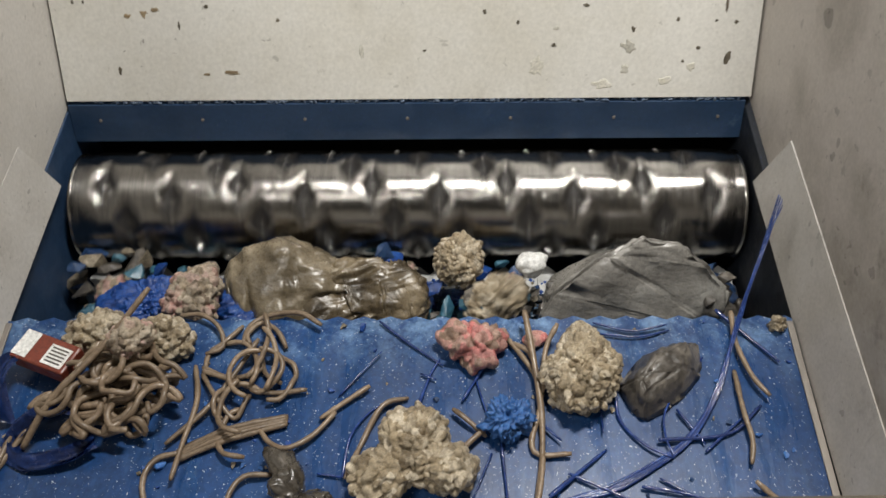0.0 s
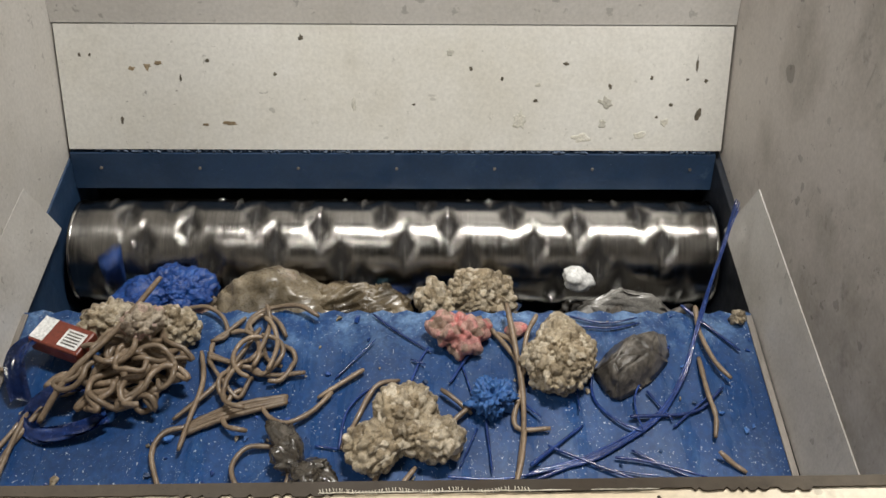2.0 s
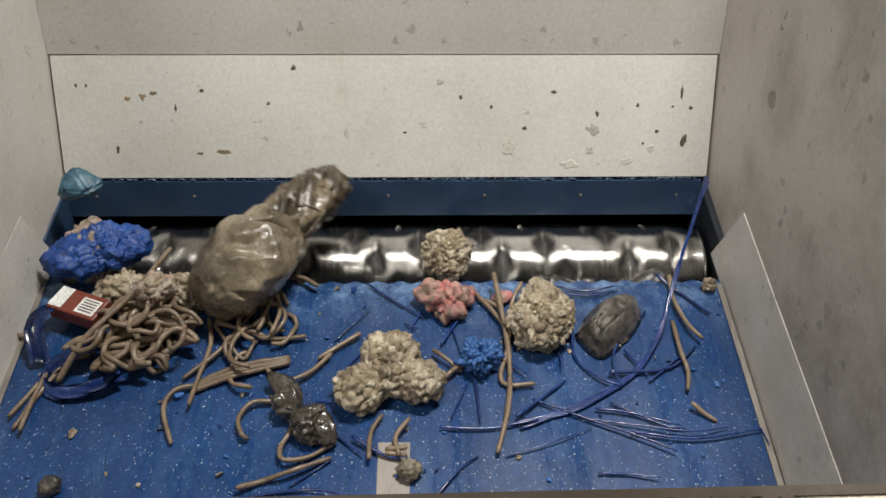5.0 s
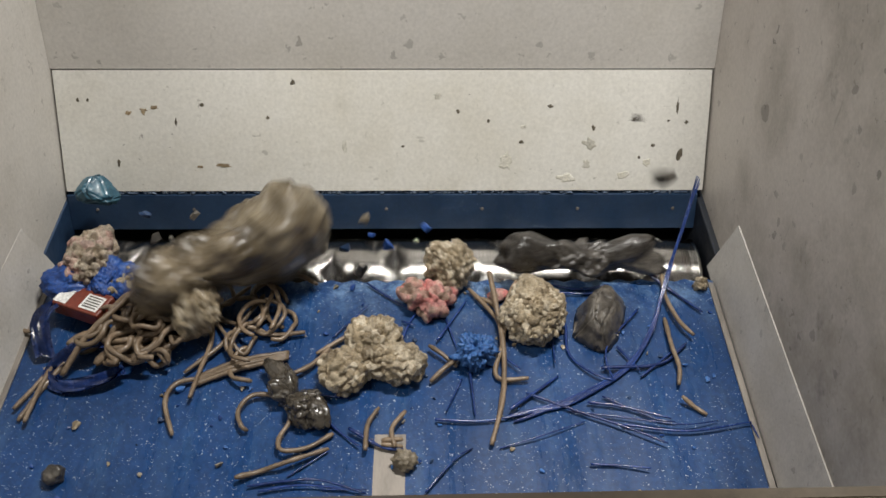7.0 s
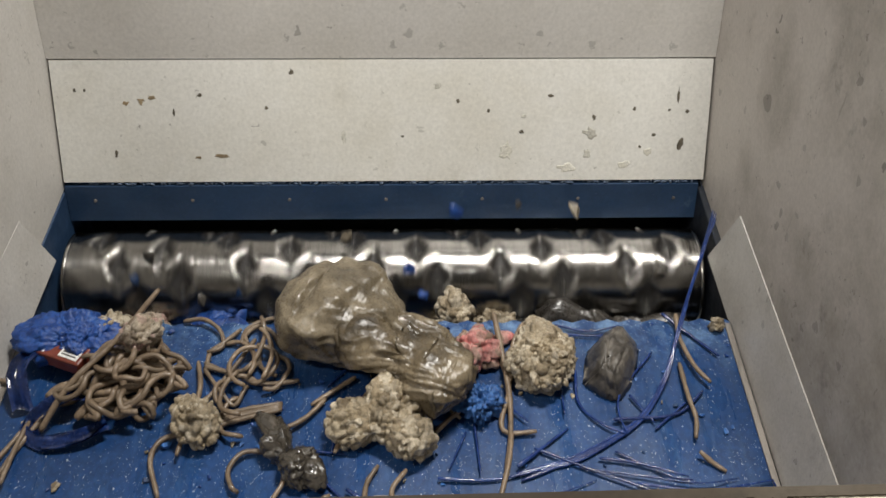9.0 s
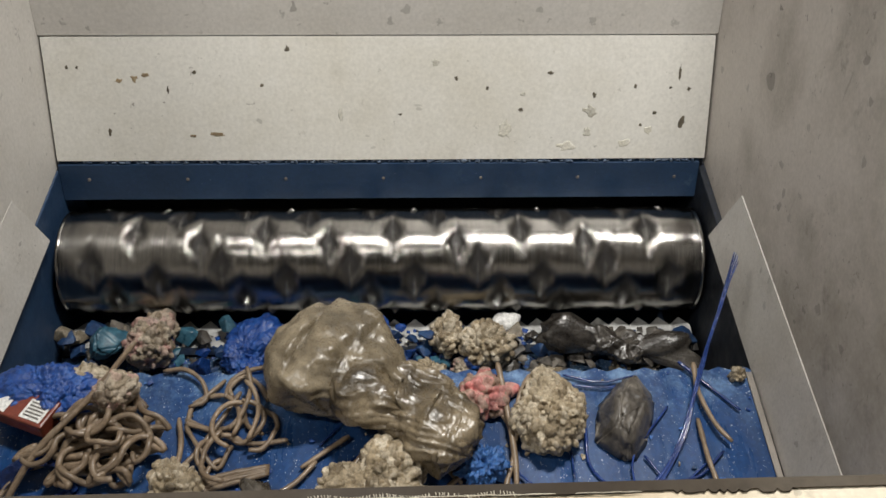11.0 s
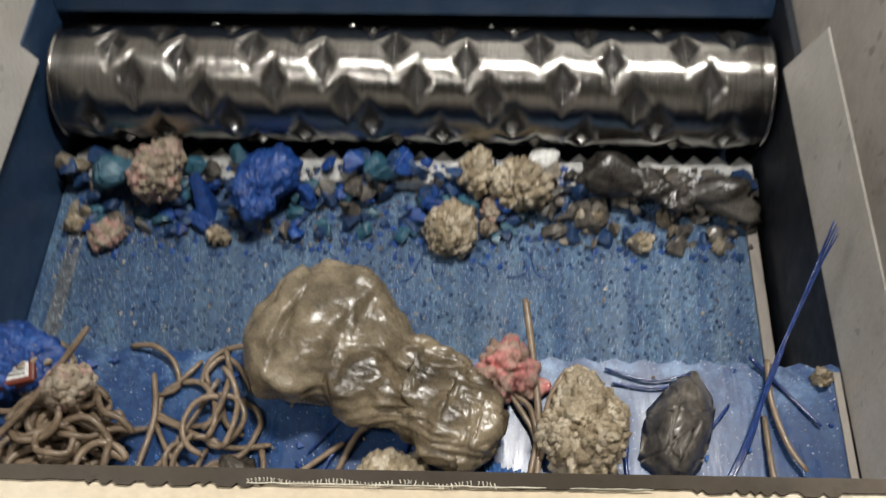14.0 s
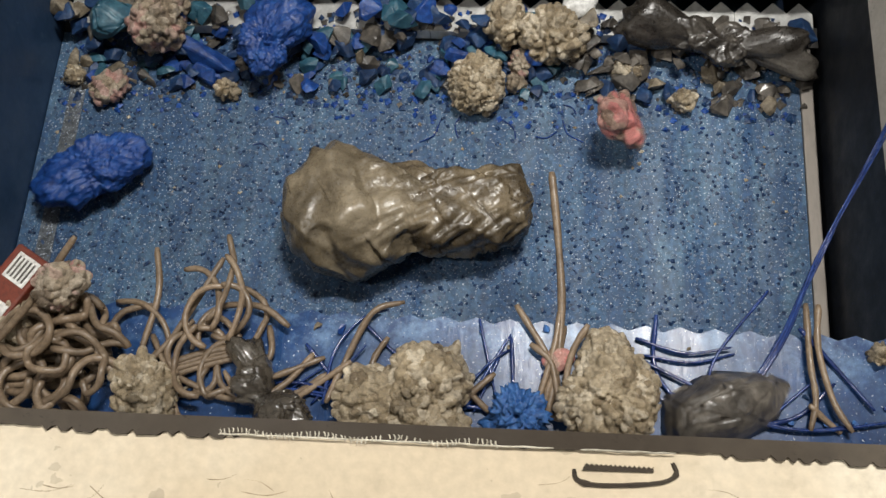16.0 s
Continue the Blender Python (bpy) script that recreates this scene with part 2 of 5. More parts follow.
PINK_TAN = pelleted("pink_tan_pellets", [(0.1, (0.16, 0.12, 0.085)), (0.35, (0.30, 0.24, 0.17)), (0.55, (0.42, 0.36, 0.28)), (0.7, (0.40, 0.22, 0.19)), (0.85, (0.46, 0.33, 0.28))], 0.42, 65.0)
PINK = pelleted("pink_pellets", [(0.1, (0.24, 0.16, 0.115)), (0.35, (0.40, 0.27, 0.215)), (0.6, (0.50, 0.22, 0.20)), (0.75, (0.56, 0.19, 0.175)), (0.92, (0.56, 0.42, 0.34))], 0.34, 62.0)
FILM = film("melted_brown_film", [(0.38, (0.034, 0.025, 0.014)), (0.5, (0.085, 0.064, 0.037)), (0.62, (0.19, 0.150, 0.095))])
FILM_PALE = film("melted_pale_film", [(0.36, (0.070, 0.055, 0.034)), (0.5, (0.140, 0.112, 0.072)), (0.62, (0.24, 0.198, 0.135))])
FILM_GREY = film("melted_grey_film", [(0.3, (0.11, 0.103, 0.092)), (0.5, (0.20, 0.19, 0.172)), (0.7, (0.32, 0.31, 0.285))])
SLAB_FILM = film("melted_dark_film", [(0.35, (0.012, 0.010, 0.008)), (0.5, (0.036, 0.031, 0.026)), (0.66, (0.11, 0.10, 0.086))])
SPATTER = plastic("dried_dark_dirt", [(0.3, (0.05, 0.042, 0.03)), (0.7, (0.16, 0.135, 0.095))], 0.7, 90, 300)
OLIVE = plastic("dried_olive_dirt", [(0.3, (0.49, 0.465, 0.385)), (0.7, (0.63, 0.61, 0.55))], 0.7, 70, 300)
RUSTY = plastic("dried_brown_dirt", [(0.3, (0.16, 0.105, 0.05)), (0.7, (0.34, 0.27, 0.17))], 0.7, 70, 300)
HALL = painted("hall_plaster", (0.35, 0.35, 0.34), (0.25, 0.25, 0.24), 0.7)


def glow(name, colour, strength):
    def build(nt, b):
        b.inputs["Base Color"].default_value = (0.8, 0.8, 0.8, 1)
        b.inputs["Emission Color"].default_value = (*colour, 1)
        b.inputs["Emission Strength"].default_value = strength
    return material(name, build)


CREAM = plastic("cream_fibre", [(0.3, (0.5, 0.45, 0.35)), (0.7, (0.7, 0.66, 0.56))], 0.6, 30, 200)
DIFFUSER = glow("lamp_diffuser", (1.0, 0.95, 0.86), 6.0)


# ---- mesh helpers ----
def box(bm, x0, x1, y0, y1, z0, z1, bevel=0.0):
    vs = [bm.verts.new((x, y, z)) for x in (x0, x1) for y in (y0, y1) for z in (z0, z1)]
    fs = [bm.faces.new([vs[i] for i in f]) for f in ((0, 1, 3, 2), (4, 6, 7, 5), (0, 4, 5, 1), (2, 3, 7, 6), (0, 2, 6, 4), (1, 5, 7, 3))]
    if bevel:
        bmesh.ops.bevel(bm, geom=list({e for f in fs for e in f.edges}), offset=bevel, segments=2, affect="EDGES", profile=0.5)
    return bm


def prism(bm, outline, x0, x1):
    """A bar along x with a (y, z) outline."""
    a = [bm.verts.new((x0, y, z)) for y, z in outline]
    b = [bm.verts.new((x1, y, z)) for y, z in outline]
    n = len(outline)
    bm.faces.new(a)
    bm.faces.new(b[::-1])
    for i in range(n):
        bm.faces.new((a[i], b[i], b[(i + 1) % n], a[(i + 1) % n]))
    return bm


def slab(bm, outline, z0, z1):
    """A plate with an (x, y) outline."""
    a = [bm.verts.new((x, y, z0)) for x, y in outline]
    b = [bm.verts.new((x, y, z1)) for x, y in outline]
    n = len(outline)
    bm.faces.new(a[::-1])
    bm.faces.new(b)
    for i in range(n):
        bm.faces.new((a[i], a[(i + 1) % n], b[(i + 1) % n], b[i]))
    return bm


def finish(bm, smooth=False):
    bmesh.ops.recalc_face_normals(bm, faces=bm.faces)
    for f in bm.faces:
        f.smooth = smooth
    me = bpy.data.meshes.new("mesh")
    bm.to_mesh(me)
    bm.free()
    return me


def part(name, bm, mat, parent=None, label="", smooth=False):
    me = finish(bm, smooth) if isinstance(bm, bmesh.types.BMesh) else bm
    if mat is not None:
        me.materials.append(mat)
    ob = new(name, me)
    if parent is not None:
        ob.parent = parent
    if label:
        ob["label"] = label
    return ob


def thing(name, bm, mat, label, category, group="", kind="", smooth=False):
    return tagged(part(name, bm, mat, None, "", smooth), label, category, group, kind)


def tube_mesh(bm, pts, radius, sides=7, taper=1.0, wobble=0.0, seed=0):
    """A round strand along a smooth line through the points."""
    P = [Vector(p) for p in pts]
    P = [P[0] * 2 - P[1]] + P + [P[-1] * 2 - P[-2]]
    line = []
    for i in range(1, len(P) - 2):
        n = max(3, min(14, int((P[i + 1] - P[i]).length / 0.007)))
        for k in range(n):
            u = k / n
            a, b, c, d = P[i - 1], P[i], P[i + 1], P[i + 2]
            line.append(0.5 * ((2 * b) + (c - a) * u + (2 * a - 5 * b + 4 * c - d) * u * u + (3 * b - a - 3 * c + d) * u ** 3))
    line.append(P[-2])
    rings = []
    for i, p in enumerate(line):
        d = (line[min(i + 1, len(line) - 1)] - line[max(i - 1, 0)])
        d = d.normalized() if d.length > 1e-7 else Vector((1, 0, 0))
        s = d.cross(Vector((0, 0, 1)) if abs(d.z) < 0.9 else Vector((1, 0, 0))).normalized()
        u = s.cross(d)
        f = i / max(1, len(line) - 1)
        r = radius * (1 + (taper - 1) * f) * (1 + wobble * noise.noise((f * 9 + seed, seed * 1.7, 0)))
        if i in (0, len(line) - 1):
            r *= 0.7
        rings.append([bm.verts.new(p + r * (math.cos(2 * math.pi * j / sides) * s + math.sin(2 * math.pi * j / sides) * u)) for j in range(sides)])
    for a, b in zip(rings, rings[1:]):
        for j in range(sides):
            bm.faces.new((a[j], a[(j + 1) % sides], b[(j + 1) % sides], b[j]))
    bm.faces.new(rings[0][::-1])
    bm.faces.new(rings[-1])
    return bm


def blob(lobes, detail=4, rough=0.008, freq=14.0, grain=0.0, grain_size=0.014, seed=0, soft=0.02, flat=None, ridges=0.0, origin=(0, 0, 0)):
    """A lump melted together from ellipsoids (x, y, z, rx, ry, rz), with broad unevenness, pellet grains and folds; flat cuts its underside."""
    bm = bmesh.new()
    bmesh.ops.create_icosphere(bm, subdivisions=detail, radius=1.0)
    D = np.array([v.co[:] for v in bm.verts])
    L = np.array(lobes, float)
    O = np.array(origin, float)

    def dist(p):
        ds = []
        for c in L:
            q = (p - c[:3]) / c[3:6]
            n = np.linalg.norm(q, axis=1)
            ds.append((n - 1) * c[3:6].min())
        ds = np.array(ds)
        return -soft * np.log(np.exp(-ds / soft).sum(0))
    lo, hi = np.zeros(len(D)), np.full(len(D), 0.6)
    for _ in range(22):
        mid = (lo + hi) / 2
        inside = dist(O + D * mid[:, None]) < 0
        lo, hi = np.where(inside, mid, lo), np.where(inside, hi, mid)
    P = O + D * lo[:, None]
    for v, p, d in zip(bm.verts, P, D):
        p, d = Vector(p), Vector(d)
        h = rough * noise.fractal(p * freq + Vector((seed * 3.1, seed, 0)), 0.9, 2.0, 4)
        if ridges:
            h += ridges * (0.5 - abs(noise.noise(Vector((p.x * 8, p.y * 17, p.z * 17)) + Vector((seed, 0, 3)))) * 2)
        if grain:
            w, near = noise.voronoi(p / grain_size + Vector((seed * 5.3, 0, seed)))
            h += grain * (min(1.0, (w[1] - w[0]) * 2.2) - 0.5) + 0.9 * grain * noise.noise(near[0] * 3.7)
        q = p + d * h
        if flat is not None and q.z < flat:
            q.z = flat
        v.co = q
    return bm


def pellets(lobes, size=0.0062, seed=0, soft=0.006, flat=0.0, origin=(0, 0, 0.03), scale=1.0):
    """A lump of pellets fused onto a core: every pellet has its own shape and tilt, and crevices stay between them."""
    lobes = [tuple(q * scale for q in l) for l in lobes]
    O = np.array(origin, float) * scale
    reach = max(max(abs(l[k]) + l[k + 3] for k in (0, 1, 2)) for l in lobes)
    bm = blob(lobes, 7 if reach > 11 * size else 6 if reach > 5 * size else 5, size * 2.0, 20, 0.0, 0.01, seed, soft, None, origin=tuple(O))
    P = np.array([v.co[:] for v in bm.verts]) - O
    R = np.linalg.norm(P, axis=1)
    D = P / R[:, None]
    rnd = np.random.RandomState(seed + 7)
    seats = []
    for i in rnd.permutation(len(P)):
        if not seats or np.min(np.linalg.norm(np.array(seats) - P[i], axis=1)) > size * 1.25:
            seats.append(P[i])
        if len(seats) >= 420:
            break
    best = R - size * 0.55
    for c in seats:
        n = np.linalg.norm(c)
        q = rnd.normal(size=(3, 3))
        turn, _ = np.linalg.qr(q)
        half = np.array((rnd.uniform(0.95, 1.5), rnd.uniform(0.75, 1.05), rnd.uniform(0.6, 0.9))) * size * rnd.choice((0.65, 0.85, 1.0, 1.15, 1.4))
        M = turn / half[:, None]
        near = np.where(D @ (c / n) > 1 - 4.5 * (size / n) ** 2)[0]
        c2 = M @ (c + c / n * size * rnd.uniform(-0.75, 0.35))
        d2 = D[near] @ M.T
        a, b, k = (d2 * d2).sum(1), d2 @ c2, c2 @ c2 - 1
        disc = b * b - a * k
        far = np.where(disc > 0, (b + np.sqrt(np.maximum(disc, 0))) / a, 0)
        best[near] = np.maximum(best[near], far)
    for v, d, r in zip(bm.verts, D, best):
        p = Vector(O + d * r)
        p += Vector(d) * size * 0.16 * noise.fractal(p * 150 + Vector((seed, 0, 0)), 0.8, 2.0, 3)
        if flat is not None and p.z < flat:
            p.z = flat
        v.co = p
    return bm


def film_body(stations, pleat, seed, square=2.0, twist=0.0, crumple=0.010, rings=12, around=13, cuts=7):
    """A crumpled skin of film along x through stations (x, y, z, half width, half height): flat facets with creases, gathered into pleats; pleat gives (x, depth)."""
    S = np.array(stations, float)
    u = np.linspace(0, len(S) - 1, rings)
    rows = np.array([np.interp(u, range(len(S)), S[:, k]) for k in range(5)]).T
    r = random.Random(seed)
    bm = bmesh.new()
    loops = []
    for i, (x, cy, cz, ry, rz) in enumerate(rows):
        loop, e = [], 2.0 / square
        for j in range(around):
            th = 2 * math.pi * (j + 0.5 * (i % 2) + r.uniform(-0.3, 0.3)) / around + twist * x
            cs, sn = math.cos(th), math.sin(th)
            k = 1 + r.uniform(-0.13, 0.10)
            dx = r.uniform(-0.35, 0.35) * (rows[min(i + 1, rings - 1)][0] - rows[max(i - 1, 0)][0]) * 0.5 if 0 < i < rings - 1 else 0
            loop.append(bm.verts.new((x + dx, cy + max(ry, 0.002) * k * math.copysign(abs(cs) ** e, cs), cz + max(rz, 0.002) * k * math.copysign(abs(sn) ** e, sn))))
        loops.append(loop)
    for A, B in zip(loops, loops[1:]):
        for j in range(around):
            a, b, c, d = A[j], A[(j + 1) % around], B[(j + 1) % around], B[j]
            if r.random() < 0.5:
                bm.faces.new((a, b, c))
                bm.faces.new((a, c, d))
            else:
                bm.faces.new((a, b, d))
                bm.faces.new((b, c, d))
    bm.faces.new(loops[0][::-1])
    bm.faces.new(loops[-1])
    bmesh.ops.recalc_face_normals(bm, faces=bm.faces)
    bmesh.ops.subdivide_edges(bm, edges=list(bm.edges), cuts=cuts, use_grid_fill=True)
    bmesh.ops.smooth_vert(bm, verts=bm.verts, factor=0.5, use_axis_x=True, use_axis_y=True, use_axis_z=True)
    bmesh.ops.smooth_vert(bm, verts=bm.verts, factor=0.5, use_axis_x=True, use_axis_y=True, use_axis_z=True)
    bm.normal_update()
    moved = []
    for v in bm.verts:
        p = v.co
        th = math.atan2(p.z, p.y) + twist * p.x
        depth = float(np.interp(p.x, [q[0] for q in pleat], [q[1] for q in pleat]))
        ridge = 0.5 - abs(noise.noise(Vector((math.cos(th) * 4.5, math.sin(th) * 4.5, p.x * 9 + seed)))) * 2.2
        fold = 0.4 - abs(noise.noise(p * 24 + Vector((0, seed, seed)))) * 2
        big = noise.fractal(p * 14 + Vector((seed, 2 * seed, 0)), 0.8, 2.0, 4)
        moved.append(p + v.normal * (depth * ridge + crumple * 0.5 * big + crumple * 0.25 * fold))
    for v, p in zip(bm.verts, moved):
        v.co = p
    return bm


def chip_mesh(seed, size, flatness=0.6):
    """A broken angular flake."""
    rnd = random.Random(seed)
    bm = bmesh.new()
    pts = []
    for _ in range(13):
        v = Vector((rnd.gauss(0, 1), rnd.gauss(0, 1), rnd.gauss(0, 1))).normalized()
        pts.append(Vector((v.x * rnd.uniform(0.8, 1.25), v.y * rnd.uniform(0.6, 1.0), v.z * flatness)) * size * rnd.uniform(0.8, 1.1))
    for p in pts:
        bm.verts.new(p)
    r = bmesh.ops.convex_hull(bm, input=list(bm.verts))
    bmesh.ops.delete(bm, geom=[g for g in r["geom_interior"] if isinstance(g, bmesh.types.BMVert)], context="VERTS")
    bmesh.ops.bevel(bm, geom=list(bm.edges), offset=size * 0.035, segments=1, affect="EDGES")
    return bm


def rock(seed, sx, sy, sz, rough=0.05, cuts=4):
    """A broken block with worn faces, standing on its underside."""
    rnd = random.Random(seed)
    bm = bmesh.new()
    for _ in range(16):
        v = Vector((rnd.gauss(0, 1), rnd.gauss(0, 1), rnd.gauss(0, 1))).normalized() * rnd.uniform(0.9, 1.1)
        bm.verts.new((v.x, v.y, max(-0.8, v.z)))
    r = bmesh.ops.convex_hull(bm, input=list(bm.verts))
    bmesh.ops.delete(bm, geom=[g for g in r["geom_interior"] if isinstance(g, bmesh.types.BMVert)], context="VERTS")
    bmesh.ops.bevel(bm, geom=list(bm.edges), offset=0.10, segments=2, affect="EDGES")
    bmesh.ops.subdivide_edges(bm, edges=list(bm.edges), cuts=cuts, use_grid_fill=True)
    bmesh.ops.triangulate(bm, faces=bm.faces)
    for v in bm.verts:
        k = 1 + rough * noise.fractal(v.co * 2.2 + Vector((seed, 0, 0)), 0.8, 2.0, 5)
        v.co = Vector((v.co.x * sx * k, v.co.y * sy * k, v.co.z * sz * k + 0.78 * sz))
    return bm


def hewn(points, bevel, cuts, rough, freq, seed):
    """A faceted body: the hull of a few corners with worn edges and an uneven skin."""
    bm = bmesh.new()
    for p in points:
        bm.verts.new(p)
    r = bmesh.ops.convex_hull(bm, input=list(bm.verts))
    bmesh.ops.delete(bm, geom=[g for g in r["geom_interior"] if isinstance(g, bmesh.types.BMVert)], context="VERTS")
    bmesh.ops.bevel(bm, geom=list(bm.edges), offset=bevel, segments=2, affect="EDGES")
    bmesh.ops.subdivide_edges(bm, edges=list(bm.edges), cuts=cuts, use_grid_fill=True)
    bmesh.ops.triangulate(bm, faces=bm.faces)
    bm.normal_update()
    low = min(v.co.z for v in bm.verts)
    moved = []
    for v in bm.verts:
        q = v.co * freq + Vector((seed, 0, seed))
        h = rough * noise.fractal(q, 0.8, 2.0, 5) + rough * 0.8 * (0.4 - abs(noise.noise(q * 1.7)) * 2)
        moved.append(v.co + v.normal * h)
    for v, p in zip(bm.verts, moved):
        v.co = (p.x, p.y, max(p.z, low))
    return bm


# ---- hall and machine ----
def structure(name, bm, mat, label, category):
    return thing(name, bm, mat, label, category, kind="structure")


structure("hall_floor", box(bmesh.new(), -5, 5, -5, 5, -1.1, -1.0), HALL, "plain grey concrete floor of the hall", "floor")
structure("hall_ceiling", box(bmesh.new(), -5, 5, -5, 5, 4.4, 4.5), HALL, "plain grey ceiling of the hall", "ceiling")
for nm, b in (("hall_wall_north", (-5, 5, 5, 5.1)), ("hall_wall_south", (-5, 5, -5.1, -5)), ("hall_wall_east", (5, 5.1, -5, 5)), ("hall_wall_west", (-5.1, -5, -5, 5))):
    structure(nm, box(bmesh.new(), *b, -1.0, 4.4), HALL, "plain grey plastered wall of the hall", "wall")
for x, y, z, w, sx, sy in LAMPS:
    fix = tagged(new("ceiling_lamp"), "long white ceiling lamp hanging over the machine", "lamp", "hall lamps")
    fix.location = (x, y, z)
    part("housing", box(bmesh.new(), -sx / 2 - 0.03, sx / 2 + 0.03, -sy / 2 - 0.03, sy / 2 + 0.03, 0.03, 0.09, 0.008), WHITE, fix)
    part("diffuser", box(bmesh.new(), -sx / 2, sx / 2, -sy / 2, sy / 2, 0.012, 0.028), DIFFUSER, fix, "glowing diffuser")
    for dx in (-0.3, 0.3):
        part("hanger", tube_mesh(bmesh.new(), [(dx, 0, 0.09), (dx, 0, 4.4 - z)], 0.006), DARK_STEEL, fix)

structure("machine_base", box(bmesh.new(), -0.7, 0.7, -1.7, 0.4, -1.0, -0.16), BLUE_FRAME, "blue painted steel base under the cutting chamber", "machine base")
structure("chamber_floor", box(bmesh.new(), -0.597, 0.560, -1.62, -0.105, -0.03, 0.0), BLUE_FLOOR, "scuffed light blue steel floor strewn with plastic dust", "floor")
structure("floor_strip", box(bmesh.new(), 0.5605, 0.579, -1.62, -0.10, -0.03, 0.004, 0.002), RAW, "bare worn steel strip along the floor edge", "trim")
structure("wear_strip", box(bmesh.new(), -0.566, -0.541, -1.62, -0.16, 0.0, 0.0015), RUBBED, "dull grey rubbed strip along the floor edge", "trim")
structure("chamber_wall_left", box(bmesh.new(), -0.640, -0.599, -1.62, 0.36, -0.16, 0.245, 0.003), BLUE_FRAME, "dark blue painted side wall of the cutting chamber", "wall")
structure("chamber_wall_right", box(bmesh.new(), 0.592, 0.640, -1.62, 0.36, -0.16, 0.245, 0.003), SHADED_GRIME, "grimy side wall of the cutting chamber, shade painted in", "wall")
structure("chamber_back", box(bmesh.new(), -0.598, 0.591, 0.20, 0.24, -0.16, 0.20), DARK_STEEL, "dark steel back of the cutting chamber", "wall")

bar = tagged(new("back_bar"), "blue painted steel bar above the rotor with a dusty ledge", "steel bar")
part("bar_body", prism(bmesh.new(), [(0.1235, 0.188), (0.143, 0.256), (0.20, 0.258), (0.20, 0.188)], -0.598, 0.591), BLUE_FRAME, bar)
for i in range(7):
    x = -0.545 + i * 0.182
    bm = bmesh.new()
    bmesh.ops.create_cone(bm, cap_ends=True, segments=14, radius1=0.0032, radius2=0.0026, depth=0.002, matrix=pose(x, 0.1345, 0.228, 74, 0, 0))
    part("screw", bm, RAW, bar)
rnd = random.Random(5)
bm = bmesh.new()
for _ in range(420):
    x, s = rnd.uniform(-0.55, 0.58), rnd.uniform(0.001, 0.0032)
    m = pose(x, 0.1475 + rnd.uniform(-0.003, 0.004), 0.2585 + s * 0.4, rnd.uniform(0, 360), rnd.uniform(0, 360), 0)
    bmesh.ops.create_icosphere(bm, subdivisions=1, radius=s, matrix=m @ Matrix.Diagonal((1.8, 1, 0.7, 1)))
thing("ledge_crumbs", bm, PALE_BLUE, "pale blue plastic crumbs caught along the ledge", "crumbs", kind="stuff")

panel = structure("back_panel", prism(bmesh.new(), [(0.146, 0.264), (0.244, 0.466), (0.256, 0.460), (0.158, 0.258)], -0.597, 0.599), WHITE, "white painted sloping steel panel with dark spatter", "panel")

def speck(x, down, wide, high, mat, seed):
    """A dried splash on the sloping panel; down runs from its top to its foot."""
    r = random.Random(seed)
    bm = bmesh.new()
    y, z = 0.244 - 0.098 * down, 0.466 - 0.202 * down
    along_x, up, out = Vector((1, 0, 0)), Vector((0, 0.436, 0.900)), Vector((0, -0.900, 0.436))
    base = Vector((x, y, z))
    ring = []
    for k in range(14):
        a, q = 2 * math.pi * k / 14, r.uniform(0.55, 1.25)
        ring.append((along_x * math.cos(a) * wide * q + up * math.sin(a) * high * q))
    foot = [bm.verts.new(base + p) for p in ring]
    crown = [bm.verts.new(base + p * 0.8 + out * 0.0007) for p in ring]
    bm.faces.new(crown)
    for k in range(14):
        bm.faces.new((foot[k], foot[(k + 1) % 14], crown[(k + 1) % 14], crown[k]))
    part("splash", bm, mat, panel)


for i, (x, down, wide, high) in enumerate(((-0.557, 0.237, 0.0026, 0.0039), (-0.539, 0.238, 0.0026, 0.0029), (-0.382, 0.417, 0.0021, 0.0078), (-0.332, 0.279, 0.0042, 0.0029), (-0.213, 0.383, 0.0042, 0.0039), (-0.494, 0.767, 0.0036, 0.0078), (0.034, 0.622, 0.0042, 0.0024), (0.136, 0.333, 0.0036, 0.0039), (0.192, 0.413, 0.0031, 0.0039), (0.306, 0.295, 0.0052, 0.0039), (0.387, 0.472, 0.0047, 0.0049), (0.461, 0.400, 0.0036, 0.0039), (0.540, 0.294, 0.0031, 0.0137), (0.499, 0.619, 0.0042, 0.0039), (0.550, 0.694, 0.0073, 0.0108), (0.559, 0.425, 0.0042, 0.0039), (0.254, 0.589, 0.0052, 0.0034), (0.525, 0.415, 0.0031, 0.0029), (0.475, 0.718, 0.0031, 0.0029), (-0.165, 0.097, 0.0042, 0.0069))):
    speck(x, down, wide, high, SPATTER, 400 + i)
for i, (x, down, wide, high) in enumerate(((-0.467, 0.345, 0.0062, 0.0039), (-0.439, 0.319, 0.0083, 0.0034), (-0.420, 0.298, 0.0073, 0.0039), (-0.301, 0.782, 0.0146, 0.0039), (-0.344, 0.794, 0.0062, 0.0029), (-0.440, 0.341, 0.0031, 0.0059))):
    speck(x, down, wide, high, RUSTY, 450 + i)
for i, (x, down, wide, high) in enumerate(((0.099, 0.210, 0.0062, 0.0078), (0.226, 0.754, 0.0125, 0.0196), (0.341, 0.897, 0.0187, 0.0098), (0.381, 0.602, 0.0146, 0.0118), (0.448, 0.869, 0.0125, 0.0078), (0.377, 0.776, 0.0073, 0.0088), (-0.074, 0.614, 0.0042, 0.0157), (0.490, 0.762, 0.0073, 0.0078), (0.257, 0.459, 0.0052, 0.0039))):
    speck(x, down, wide, high, OLIVE, 500 + i)
